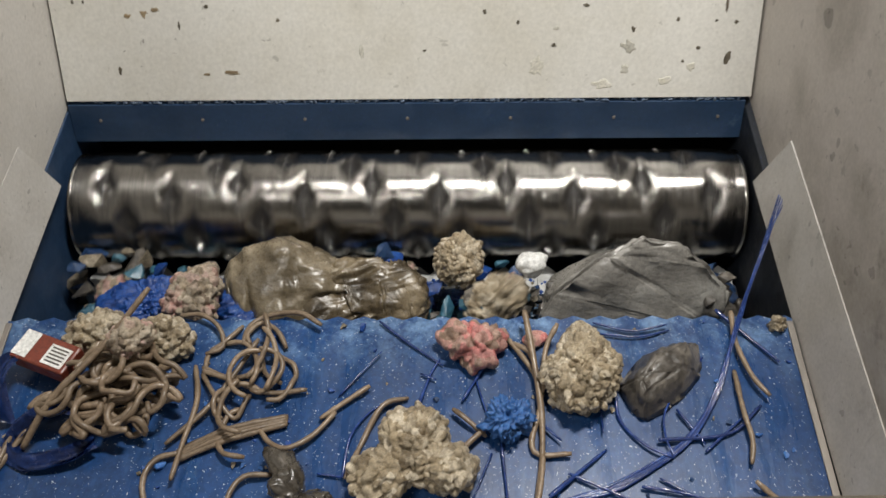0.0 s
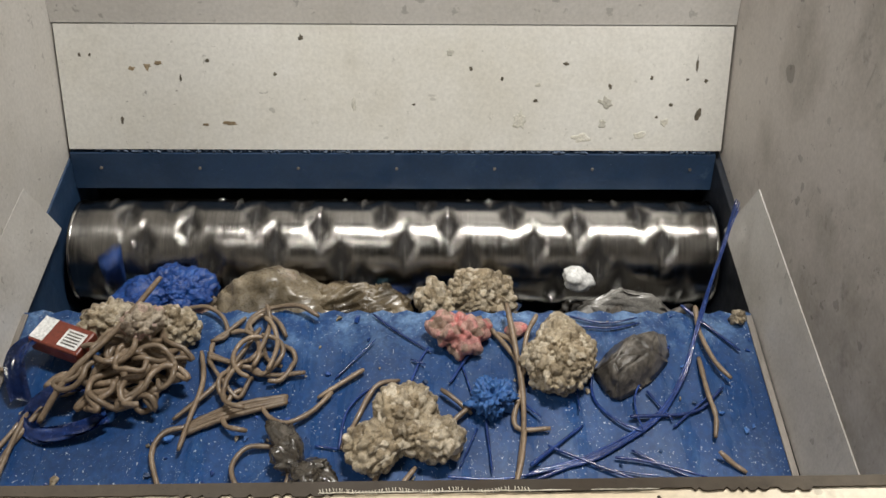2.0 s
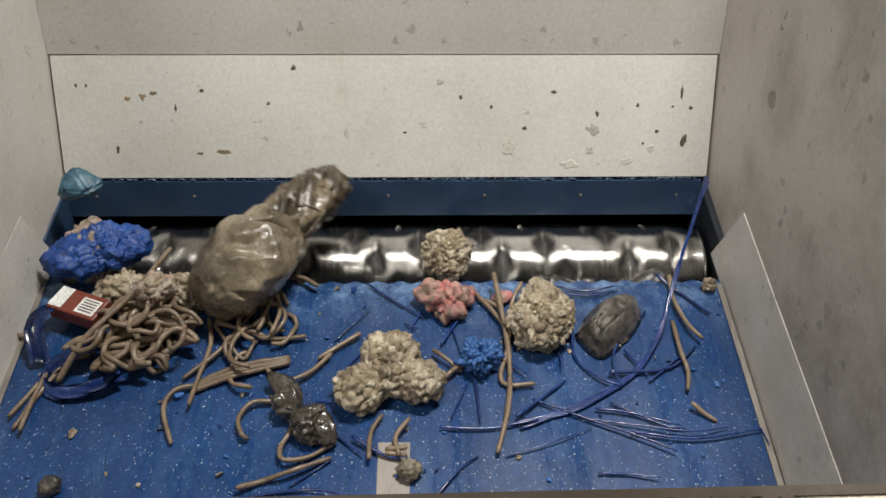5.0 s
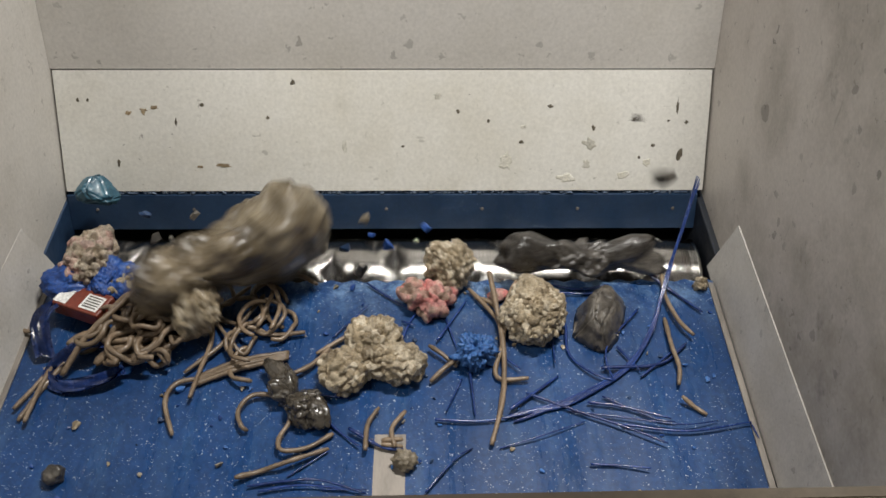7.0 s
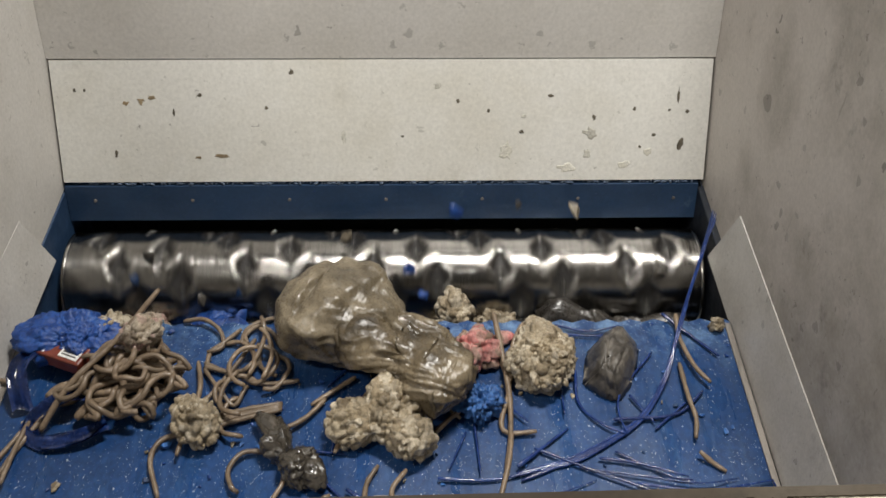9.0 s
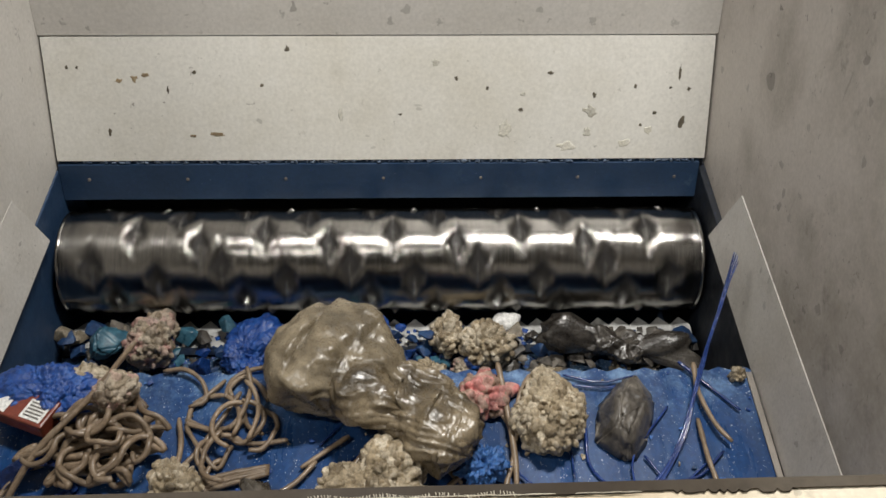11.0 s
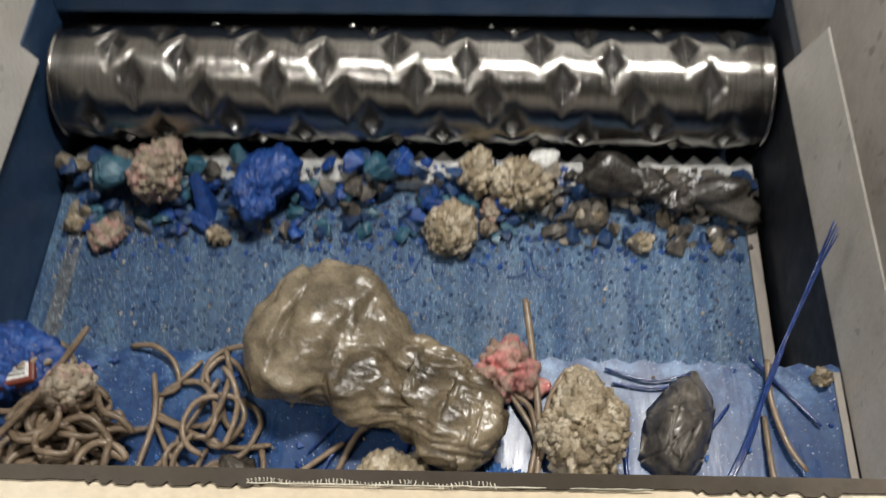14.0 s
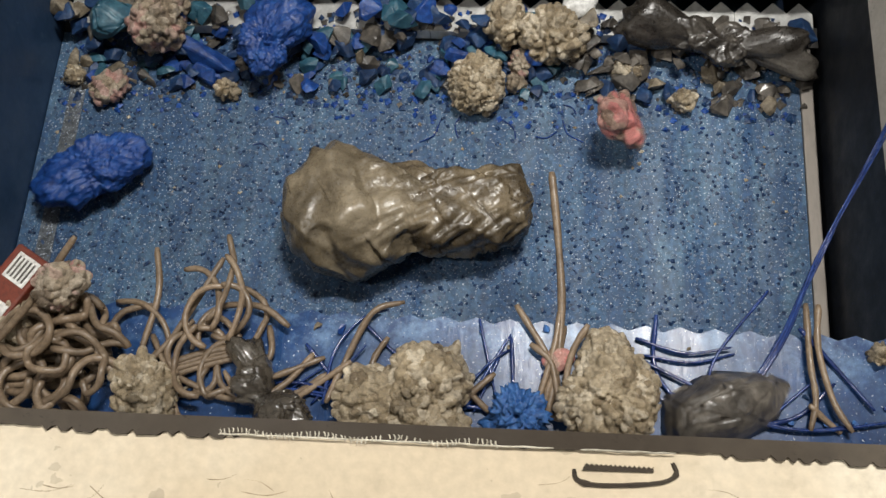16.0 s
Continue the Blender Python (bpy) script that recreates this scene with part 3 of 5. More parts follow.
# White paint in weaker light: the grey base colour carries that shade.
structure("back_wall", prism(bmesh.new(), [(0.247, 0.4675), (0.285, 0.62), (0.40, 1.15), (0.42, 1.15), (0.30, 0.62), (0.258, 0.462)], -0.6015, 0.603), GREY, "white painted steel back wall, greyed for shade, with scratches", "wall")
structure("hopper_wall_left", box(bmesh.new(), -0.625, -0.602, -0.83, 0.60, 0.246, 1.15), GREY, "light grey painted steel side wall of the hopper", "wall")
structure("hopper_wall_right", box(bmesh.new(), 0.6035, 0.635, -0.83, 0.60, 0.246, 1.15), GREY_DIRTY, "grubby grey painted steel side wall with brown smears", "wall")
structure("hopper_wall_front", prism(bmesh.new(), [(-0.828, 0.734), (-0.790, 0.236), (-0.804, 0.236), (-0.842, 0.734)], -0.589, 0.589), GREY, "grey painted steel front wall of the hopper", "wall")


def skirt(side):
    """The angled steel lining plate along the foot of a hopper side wall, cut off slantwise at the rotor."""
    bm = bmesh.new()
    xi, xo = side * 0.592, side * 0.6075
    tip = (-0.050, 0.349) if side > 0 else (-0.041, 0.338)
    pts = [(-0.004, 0.208), tip, (-0.80, 0.352), (-0.80, 0.228)]
    vs = []
    for dx in (0, 0.006 * side):
        vs.append([bm.verts.new(((xi if z < 0.3 else xo) + dx - 0.006 * side, y, z)) for y, z in pts])
    bm.faces.new(vs[0])
    bm.faces.new(vs[1][::-1])
    for i in range(4):
        bm.faces.new((vs[0][i], vs[0][(i + 1) % 4], vs[1][(i + 1) % 4], vs[1][i]))
    structure("skirt_plate_left" if side < 0 else "skirt_plate_right", bm, SKIRT, "light grey steel lining plate with a slanting end", "lining plate")


skirt(-1)
skirt(1)

# the rim board on the front wall
board = tagged(new("rim_board"), "cream coated board with a torn brown edge on the hopper rim", "board")


def edge(x):
    """The board's front edge runs slightly askew."""
    return -0.8155 + 0.0146 * x


part("board_body", slab(bmesh.new(), [(-0.66, -1.16), (0.66, -1.16), (0.66, edge(0.66) - 0.001), (-0.66, edge(-0.66) - 0.001)], 0.735, 0.751), BOARD, board)
rnd = random.Random(9)
torn = [(-0.66, edge(-0.66)), (0.66, edge(0.66))]
for i in range(440):
    x = 0.6595 - i * 0.003
    wide = 0.0090 + 0.0022 * noise.noise((x * 9, 2, 0)) + 0.0008 * noise.noise((x * 60, 5, 0)) + rnd.uniform(0, 0.0006)
    if 0.262 < x < 0.36 or -0.12 < x < 0.0:
        wide += 0.0026 * (rnd.random() < 0.55)
    torn.append((x, edge(x) - wide))
part("torn_edge", slab(bmesh.new(), torn, 0.7513, 0.7535), BOARD_EDGE, board, "dark brown torn edge strip")
for i in range(64):
    x = -0.015 + i * 0.0025
    y = edge(x) - 0.0072 + 0.0012 * math.sin(i * 0.35)
    if rnd.random() < 0.85:
        part("frayed_fibre", tube_mesh(bmesh.new(), [(x, y, 0.7541), (x + rnd.uniform(-.0005, .0012), y - 0.0014, 0.7543), (x + rnd.uniform(-.0008, .0014), y - rnd.uniform(.0024, .0042), 0.7540)], 0.00038, 4), CREAM, board)
for a, b in ((-0.015, 0.06), (0.062, 0.175), (0.19, 0.242)):
    pts = [(x, edge(x) - 0.0098 + 0.0007 * noise.noise((x * 150, 1, 0)), 0.7541) for x in np.linspace(a, b, 14)]
    part("frayed_fibre", tube_mesh(bmesh.new(), pts, 0.00045, 4, 1, 0.5, 2), CREAM, board)
loop = [(0.2405, -0.8265), (0.2425, -0.833), (0.234, -0.8378), (0.213, -0.8405), (0.196, -0.841), (0.188, -0.8385), (0.1865, -0.833)]
part("pressed_mark", tube_mesh(bmesh.new(), [(x, y, 0.7512) for x, y in loop], 0.0015, 5, 1, 0.6, 3), BOARD_EDGE, board, "dark brown pressed loop mark")
bar_edge = [(0.191, -0.8335), (0.230, -0.8325)] + [(0.230 - k * 0.0013, -0.8295 - 0.0011 * (k % 2)) for k in range(30)]
part("pressed_bar", slab(bmesh.new(), bar_edge, 0.7512, 0.7526), BOARD_EDGE, board, "dark brown pressed bar mark")
for i in range(22):
    r = random.Random(60 + i)
    x, y, a, n = r.uniform(-0.3, 0.4), -0.836 - 0.05 * r.random(), r.uniform(-0.5, 0.5) if i % 3 else r.uniform(0, 3), r.uniform(0.003, 0.018)
    pts = [(x + n * k * math.cos(a + 0.25 * k), y + n * k * math.sin(a + 0.25 * k) * 0.7, 0.7509) for k in (-1, 0, 1)]
    part("scratch", tube_mesh(bmesh.new(), pts, r.uniform(0.00025, 0.0005), 4, 0.4, 0.6, i), RUSTY, board)

# ---- rotor and counter knife ----
RY, RZ, RR, PITCH, RINGS = 0.042, 0.102, 0.098, 0.0385, 28
KNIVES = [((k - (RINGS - 1) / 2) * PITCH, (k * 40 + 17 * ((k // 3) % 2) + 120 * j) % 360) for k in range(RINGS) for j in (0, 1, 2)]


def rotor_body():
    nx, nth = RINGS * 8, 180
    half = RINGS * PITCH / 2
    xs = [-0.583, -0.579, -0.578, -0.572, -0.571, -0.566, -0.565, -0.55] + list(np.linspace(-half, half, nx + 1)) + [0.55, 0.565, 0.566, 0.571, 0.572, 0.578, 0.579, 0.583]
    X = np.array(xs)
    u = ((X + half) / PITCH) % 1.0
    prof = np.where(np.abs(X) <= half + 1e-6, RR - 0.0006 * (np.abs(u - 0.5) > 0.46), RR - 0.001)
    for e in (0.5785, 0.5715, 0.5655):
        prof = np.where(np.abs(np.abs(X) - e) < 0.0008, RR - 0.004, prof)
    th = np.arange(nth) * 2 * math.pi / nth
    R = np.repeat(prof[:, None], nth, 1)
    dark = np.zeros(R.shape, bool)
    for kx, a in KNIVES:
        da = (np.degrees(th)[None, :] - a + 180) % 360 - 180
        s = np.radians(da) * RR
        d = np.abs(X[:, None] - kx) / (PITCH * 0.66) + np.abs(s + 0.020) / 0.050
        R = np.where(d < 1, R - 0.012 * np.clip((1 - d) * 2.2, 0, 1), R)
        # faces within a pocket's diamond outline take the darker steel
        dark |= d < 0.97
    verts = [(X[i], R[i, j] * math.cos(th[j]), R[i, j] * math.sin(th[j])) for i in range(len(X)) for j in range(nth)]
    faces, mats = [], []
    for i in range(len(X) - 1):
        for j in range(nth):
            k = (j + 1) % nth
            faces.append((i * nth + j, i * nth + k, (i + 1) * nth + k, (i + 1) * nth + j))
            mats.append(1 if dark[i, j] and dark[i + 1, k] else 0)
    faces.append(tuple(range(nth)))
    faces.append(tuple((len(X) - 1) * nth + j for j in range(nth))[::-1])
    me = bpy.data.meshes.new("mesh")
    me.from_pydata(verts, [], faces)
    me.materials.append(STEEL)
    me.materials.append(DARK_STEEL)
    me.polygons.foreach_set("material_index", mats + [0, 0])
    me.polygons.foreach_set("use_smooth", [True] * (len(faces) - 2) + [False] * 2)
    me.update()
    return me


rotor = tagged(new("shredder_rotor"), "spinning polished steel rotor set with square knives", "rotor")
rotor.location = (0, RY, RZ)
part("rotor_body", rotor_body(), None, rotor)
bm = bmesh.new()
box(bm, -0.0135, 0.0135, -0.005, 0.005, -0.0135, 0.0135, 0.0012)
bmesh.ops.create_cone(bm, cap_ends=True, segments=12, radius1=0.0045, radius2=0.0045, depth=0.003, matrix=pose(0, -0.006, 0, 90, 0, 0))
knife_mesh = finish(bm)
knife_mesh.materials.append(KNIFE)
for kx, a in KNIVES:
    k = new("knife", knife_mesh)
    k.parent = rotor
    k.matrix_basis = pose(kx, 0, 0, a, 0, 0) @ pose(0, RR - 0.016, 0, 90, 0, 0) @ pose(0, 0, 0, 0, 45, 0)

counter = tagged(new("counter_knife"), "row of toothed steel counter knives below the rotor", "knife")
for s in range(10):
    bm = bmesh.new()
    x0 = -0.5775 + s * 3 * PITCH
    o = [(x0 + 0.0004, -0.1045), (x0 + 0.0004, -0.060)]
    for k in range(3):
        o += [(x0 + (k + 0.5) * PITCH, -0.0415), (x0 + (k + 1) * PITCH - (0.0004 if k == 2 else 0), -0.060)]
    o += [(x0 + 3 * PITCH - 0.0004, -0.1045)]
    slab(bm, o[::-1], 0.006, 0.028)
    part("toothed_segment", bm, COUNTER, counter)
part("knife_seat", box(bmesh.new(), -0.596, 0.59, -0.1045, -0.070, -0.05, 0.0055), DARK_STEEL, counter)

# ---- the ram ----
ram = tagged(new("pusher_ram"), "blue painted steel pusher with a notched front edge", "ram")
o = [(-0.588, -1.0), (-0.588, -0.006)]
for k in range(60):
    x = -0.588 + (k + 0.5) * 1.172 / 60
    o.append((x, 0.0 if k % 2 else -0.007))
o += [(0.584, -0.006), (0.584, -1.0)]
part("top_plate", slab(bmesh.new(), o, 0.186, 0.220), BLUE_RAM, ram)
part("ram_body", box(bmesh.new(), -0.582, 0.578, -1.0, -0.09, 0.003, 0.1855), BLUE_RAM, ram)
part("edge_strip", box(bmesh.new(), 0.5735, 0.5835, -1.0, -0.012, 0.2203, 0.2235, 0.001), RAW, ram, "bare steel edge strip")
part("edge_strip", box(bmesh.new(), -0.5875, -0.578, -1.0, -0.012, 0.2203, 0.2235, 0.001), RAW, ram, "bare steel edge strip")
part("seam_strip", box(bmesh.new(), 0.0, 0.047, -1.0, -0.33, 0.2202, 0.2212), RAW, ram, "rubbed bare strip")

FRONT_T = (0, 1, 2, 3, 4, 5, 6, 6.5, 7, 7.5, 8, 8.5, 9.5, 11, 12, 13, 14, 15, 15.5, 16)
FRONT_Y = (-.285, -.244, -.2, -.158, -.116, -.08, -.052, -.047, -.047, -.06, -.088, -.126, -.2, -.304, -.37, -.437, -.5, -.565, -.605, -.608)


def front(t):
    return float(np.interp(t, FRONT_T, FRONT_Y))


TIMES = (0, 1, 2, 3, 4, 5, 6, 6.5, 7, 7.5, 8, 8.5, 9.5, 11, 12, 13, 14, 15, 15.5, 16)
RIDERS = []      # things that lie on the ram: object, x, y behind its front, z, turn, stop at the front wall, later places
MOVERS = []      # things with a path of their own: object, rows


def rides(ob, x, y, z, rz=0, reach=0.02, later=()):
    ob.matrix_basis = pose(x, y + front(0), z, 0, 0, rz)
    RIDERS.append((ob, x, y, z, rz, reach, later))
    return ob


def moves(ob, rows):
    MOVERS.append((ob, rows))
    ob.matrix_basis = rows[0][1]
    return ob


TOP = 0.2205
count = [0]


def along(points, radius, lift, seed):
    """Lays a line of places on the ram, waving a little upwards."""
    cx = sum(p[0] for p in points) / len(points)
    cy = sum(p[1] for p in points) / len(points)
    rnd = random.Random(seed)
    return cx, cy, [(p[0] - cx, p[1] - cy, radius * 0.95 + (p[2] if len(p) > 2 else rnd.uniform(0, lift))) for p in points]


def strand(points, radius=0.0040, lift=0.012, label="", **kw):
    count[0] += 1
    cx, cy, pts = along(points, radius, lift, count[0])
    ob = thing("plastic_strand", tube_mesh(bmesh.new(), pts, radius, 8, 0.9, 0.25, count[0]), STRAND, label or "loose bent brown plastic strand lying on the ram", "strand", "loose brown strands", smooth=True)
    reach = max(0.02, 0.01 - min(p[1] for p in pts))
    return rides(ob, cx, cy, TOP, 0, reach, **kw)


def wire(points, radius=0.0025, lift=0.008, label="", **kw):
    count[0] += 1
    cx, cy, pts = along(points, radius, lift, count[0])
    ob = thing("blue_fibre", tube_mesh(bmesh.new(), pts, radius * random.Random(count[0]).uniform(0.6, 1.5), 6, 0.6, 0.3, count[0]), BLUE_WIRE, label or "thin dark blue plastic fibre lying on the ram", "fibre", "blue fibres", smooth=True)
    reach = max(0.02, 0.01 - min(p[1] for p in pts))
    return rides(ob, cx, cy, TOP, 0, reach, **kw)

# loose brown strands
strand([(-0.326, -0.003), (-0.292, -0.006), (-0.263, -0.027), (-0.253, -0.058), (-0.276, -0.072)])
strand([(-0.111, -0.026), (-0.146, -0.004), (-0.194, -0.002), (-0.219, -0.021), (-0.223, -0.058)])
strand([(-0.16, -0.061), (-0.176, -0.033), (-0.201, -0.017), (-0.219, -0.039), (-0.212, -0.057)])
strand([(-0.272, -0.105), (-0.272, -0.07), (-0.252, -0.052), (-0.229, -0.021)])
strand([(-0.286, -0.093), (-0.274, -0.15), (-0.282, -0.214), (-0.288, -0.27)])
strand([(-0.201, -0.049), (-0.251, -0.153), (-0.307, -0.216)])
strand([(-0.277, -0.093), (-0.234, -0.11), (-0.194, -0.101), (-0.194, -0.069)])
strand([(-0.275, -0.105), (-0.245, -0.15), (-0.219, -0.175), (-0.206, -0.149), (-0.203, -0.138)])
strand([(-0.16, -0.121), (-0.185, -0.104), (-0.196, -0.069)])
strand([(-0.123, -0.132), (-0.176, -0.136), (-0.233, -0.116), (-0.276, -0.099)])
strand([(-0.08, -0.167), (-0.108, -0.203), (-0.14, -0.224), (-0.166, -0.213), (-0.182, -0.193)])
strand([(-0.28, -0.227), (-0.315, -0.24), (-0.325, -0.275), (-0.304, -0.333)])
strand([(-0.156, -0.259), (-0.193, -0.264), (-0.21, -0.293), (-0.201, -0.322), (-0.192, -0.326)])
strand([(-0.137, -0.279), (-0.129, -0.312), (-0.142, -0.344), (-0.135, -0.367), (-0.1, -0.358), (-0.062, -0.332)])
strand([(-0.059, -0.268), (-0.042, -0.213), (-0.015, -0.159), (0.02, -0.143)])
strand([(0.151, -0.031), (0.182, -0.079), (0.199, -0.113), (0.201, -0.158)])
strand([(0.169, -0.055), (0.191, -0.073), (0.199, -0.102), (0.205, -0.136)])
strand([(0.207, -0.125), (0.2, -0.169), (0.188, -0.211), (0.197, -0.23), (0.24, -0.23)])
strand([(0.202, -0.232), (0.195, -0.282), (0.175, -0.356)])
strand([(0.491, -0.003), (0.489, -0.053), (0.501, -0.111), (0.519, -0.145)])
strand([(0.48, -0.1), (0.479, -0.167), (0.483, -0.21), (0.476, -0.245)])
strand([(0.475, -0.272), (0.493, -0.285), (0.51, -0.299)])
strand([(0.046, -0.297), (0.026, -0.33), (0.032, -0.362)])
strand([(0.082, -0.164), (0.1, -0.18), (0.127, -0.203)])
strand([(0.084, -0.235), (0.108, -0.212), (0.13, -0.191)])
strand([(-0.49, -0.173), (-0.525, -0.246), (-0.543, -0.305)])
strand([(-0.52, -0.205), (-0.526, -0.256), (-0.528, -0.314)])
strand([(-0.512, -0.173), (-0.536, -0.236), (-0.554, -0.286)])
strand([(-0.605, -0.107), (-0.595, -0.121), (-0.573, -0.132)])
strand([(-0.035, -0.126), (-0.101, -0.176)])
strand([(0.186, -0.015, 0.030), (0.196, -0.09, 0.018), (0.203, -0.17, 0.008), (0.200, -0.24, 0.006), (0.190, -0.30, 0.004)], 0.0046, label="long bent brown plastic strand lying on the ram")
strand([(0.232, -0.040, 0.034), (0.214, -0.075, 0.020), (0.206, -0.14, 0.010)], 0.0040)
# blue fibres
wire([(0.328, -0.276), (0.381, -0.285), (0.452, -0.309)])
wire([(0.234, -0.257), (0.314, -0.295), (0.376, -0.323), (0.439, -0.355)])
wire([(0.377, -0.319), (0.472, -0.332), (0.573, -0.316)])
wire([(0.439, -0.077), (0.378, -0.157), (0.368, -0.2), (0.376, -0.236)])
wire([(0.311, -0.113), (0.31, -0.174), (0.34, -0.216), (0.376, -0.236)])
wire([(0.091, -0.308), (0.165, -0.31), (0.24, -0.296)])
wire([(-0.098, -0.256), (-0.043, -0.265)])
wire([(-0.064, -0.263), (-0.056, -0.202), (-0.028, -0.159), (0.002, -0.148)])
wire([(-0.027, -0.013), (0.016, -0.05), (0.068, -0.089)])
wire([(0.033, -0.159), (0.05, -0.103), (0.063, -0.079)])
wire([(0.187, -0.358), (0.253, -0.338), (0.32, -0.31)])
wire([(0.288, -0.017), (0.343, -0.032), (0.395, -0.023)])
wire([(0.296, -0.036), (0.351, -0.042), (0.399, -0.029)])
wire([(0.358, -0.21), (0.454, -0.199), (0.506, -0.156)])
wire([(0.42, -0.225), (0.486, -0.167)])
wire([(0.095, -0.148), (0.146, -0.055)])
wire([(0.109, -0.091), (0.126, -0.158), (0.138, -0.201)])
wire([(0.147, -0.212), (0.15, -0.252), (0.153, -0.301)])
wire([(0.134, -0.227), (0.108, -0.292)])
wire([(0.207, -0.291), (0.288, -0.221)])
wire([(0.183, -0.164), (0.228, -0.211)])
wire([(0.47, 0.003), (0.51, -0.04), (0.547, -0.086)])
wire([(-0.078, -0.138), (-0.02, -0.068)])
wire([(-0.039, -0.325), (0.012, -0.357), (0.044, -0.361)])
wire([(0.574, -0.313), (0.578, -0.345)])
wire([(-0.091, -0.288), (-0.055, -0.326), (-0.02, -0.357)])
wire([(0.286, -0.146), (0.285, -0.2)])
wire([(0.036, -0.103), (0.059, -0.114)])
wire([(0.39, -0.162), (0.421, -0.215)])
# strands and fibres further back on the ram
strand([(-0.197, -0.413), (-0.166, -0.398), (-0.126, -0.388), (-0.067, -0.359)])
wire([(-0.179, -0.422), (-0.123, -0.413), (-0.074, -0.415), (-0.008, -0.435)])
wire([(-0.162, -0.431), (-0.106, -0.422), (-0.041, -0.426)])
wire([(0.319, -0.388), (0.362, -0.39), (0.406, -0.398)])
wire([(-0.124, -0.405), (-0.067, -0.362)])
wire([(-0.073, -0.426), (-0.008, -0.43)])
strand([(0.011, -0.349), (0.043, -0.349)])
strand([(0.011, -0.355), (0.043, -0.355)])
strand([(-0.012, -0.367), (-0.011, -0.316), (0.005, -0.286)])
wire([(0.077, -0.433), (0.122, -0.377), (0.147, -0.357)])
wire([(0.297, -0.29), (0.382, -0.306), (0.466, -0.321), (0.524, -0.311)])
wire([(0.353, -0.263), (0.425, -0.306), (0.458, -0.314)])
# the thick blue fibre bundle that stands up from the ram
bundle = tagged(new("fibre_bundle"), "thick bundle of dark blue plastic fibres rising from the ram", "fibre bundle")
for i in range(7):
    r = random.Random(40 + i)
    w = lambda s: r.uniform(-s, s)
    pts = [(0.147 + w(.002), 0.215 + w(.012), 0.148 + w(.003)), (0.115 + w(.002), 0.145 + w(.002), 0.090 + w(.002)), (0.082 + w(.003), 0.072 + w(.003), 0.042 + w(.003)), (0.044 + w(.004), -0.020 + w(.004), 0.012), (-0.013 + w(.005), -0.096 + w(.005), 0.006), (-0.100 + w(.006), -0.157 + w(.006), 0.005), (-0.187 + w(.02), -0.189 + w(.008), 0.004)]
    pts = pts[::-1]
    part("fibre", tube_mesh(bmesh.new(), pts, 0.0025, 6, 0.4, 0.2, i), BLUE_WIRE, bundle, smooth=True)
rides(bundle, 0.405, -0.115, TOP, 0, 0.13)

# the heap of tangled strands
nest = tagged(new("strand_tangle"), "heap of tangled brown extruded plastic strands lying on the ram", "strand heap")
for i in range(30):
    r = random.Random(100 + i)
    a, z = r.uniform(0, 6.28), 0.006 + 0.058 * (i / 30)
    rad = 1.0 - 0.55 * (i / 30)
    p = Vector((math.cos(a) * 0.085 * rad * r.uniform(0, 1), math.sin(a) * 0.06 * rad * r.uniform(0, 1), z))
    pts, h, turn = [tuple(p)], r.uniform(0, 6.28), r.choice((-1, 1)) * r.uniform(0.5, 1.1)
    for s in range(r.randint(7, 13)):
        p = p + Vector((math.cos(h), math.sin(h) * 0.8, 0)) * 0.020
        if (p.x / 0.105) ** 2 + (p.y / 0.075) ** 2 > 1:
            h += math.pi * 0.55 * (1 if turn > 0 else -1)
            p.x, p.y = p.x * 0.93, p.y * 0.93
        h += turn * r.uniform(0.4, 1.2)
        if r.random() < 0.15:
            turn = -turn
        p.z = max(0.005, z + r.uniform(-0.006, 0.009) - 0.35 * max(0, math.hypot(p.x / 0.1, p.y / 0.07) - 0.5) * z)
        pts.append(tuple(p))
    part("strand", tube_mesh(bmesh.new(), pts, 0.0050 * r.uniform(0.85, 1.1), 8, 0.95, 0.15, i), STRAND, nest, smooth=True)
part("straight_rod", tube_mesh(bmesh.new(), [(0.055, 0.115, 0.105), (0.0, 0.04, 0.075), (-0.06, -0.035, 0.055), (-0.10, -0.085, 0.012)], 0.0042, 8, 1.2, 0.2, 7), STRAND, nest, "straight darker rod across the heap", smooth=True)
rides(nest, -0.398, -0.138, TOP, 0, 0.05)

# a second loose knot
knot = tagged(new("strand_tangle"), "small loose knot of bent brown plastic strands on the ram", "strand heap")
for i in range(9):
    r = random.Random(300 + i)
    h = r.uniform(0, 6.28)
    p = Vector((r.uniform(-.03, .03), r.uniform(-.025, .025), 0.006 + 0.003 * i))
    pts, turn = [tuple(p)], r.choice((-1, 1)) * r.uniform(0.2, 0.7)
    for s in range(7):
        p = p + Vector((math.cos(h), math.sin(h), 0)) * 0.016
        h += turn * r.uniform(0.3, 1.3)
        p.z = max(0.005, p.z + r.uniform(-.007, .007))
        pts.append(tuple(p))
    part("strand", tube_mesh(bmesh.new(), pts, 0.0040, 8, 0.95, 0.15, i), STRAND, knot, smooth=True)
rides(knot, -0.205, -0.135, TOP, 0, 0.08)

bundle2 = tagged(new("rod_bundle"), "flat bundle of fused dark brown plastic rods on the ram", "rod bundle")
for i in range(4):
    part("rod", tube_mesh(bmesh.new(), [(-0.075, -0.028 + .004 * i, 0.006), (-0.01, 0.0 + .005 * i, 0.009 + .003 * (i % 2)), (0.07, 0.026 + .004 * i, 0.007)], 0.0045, 7, 0.9, 0.3, i), STRAND, bundle2, smooth=True)
rides(bundle2, -0.215, -0.21, TOP, 0, 0.04)

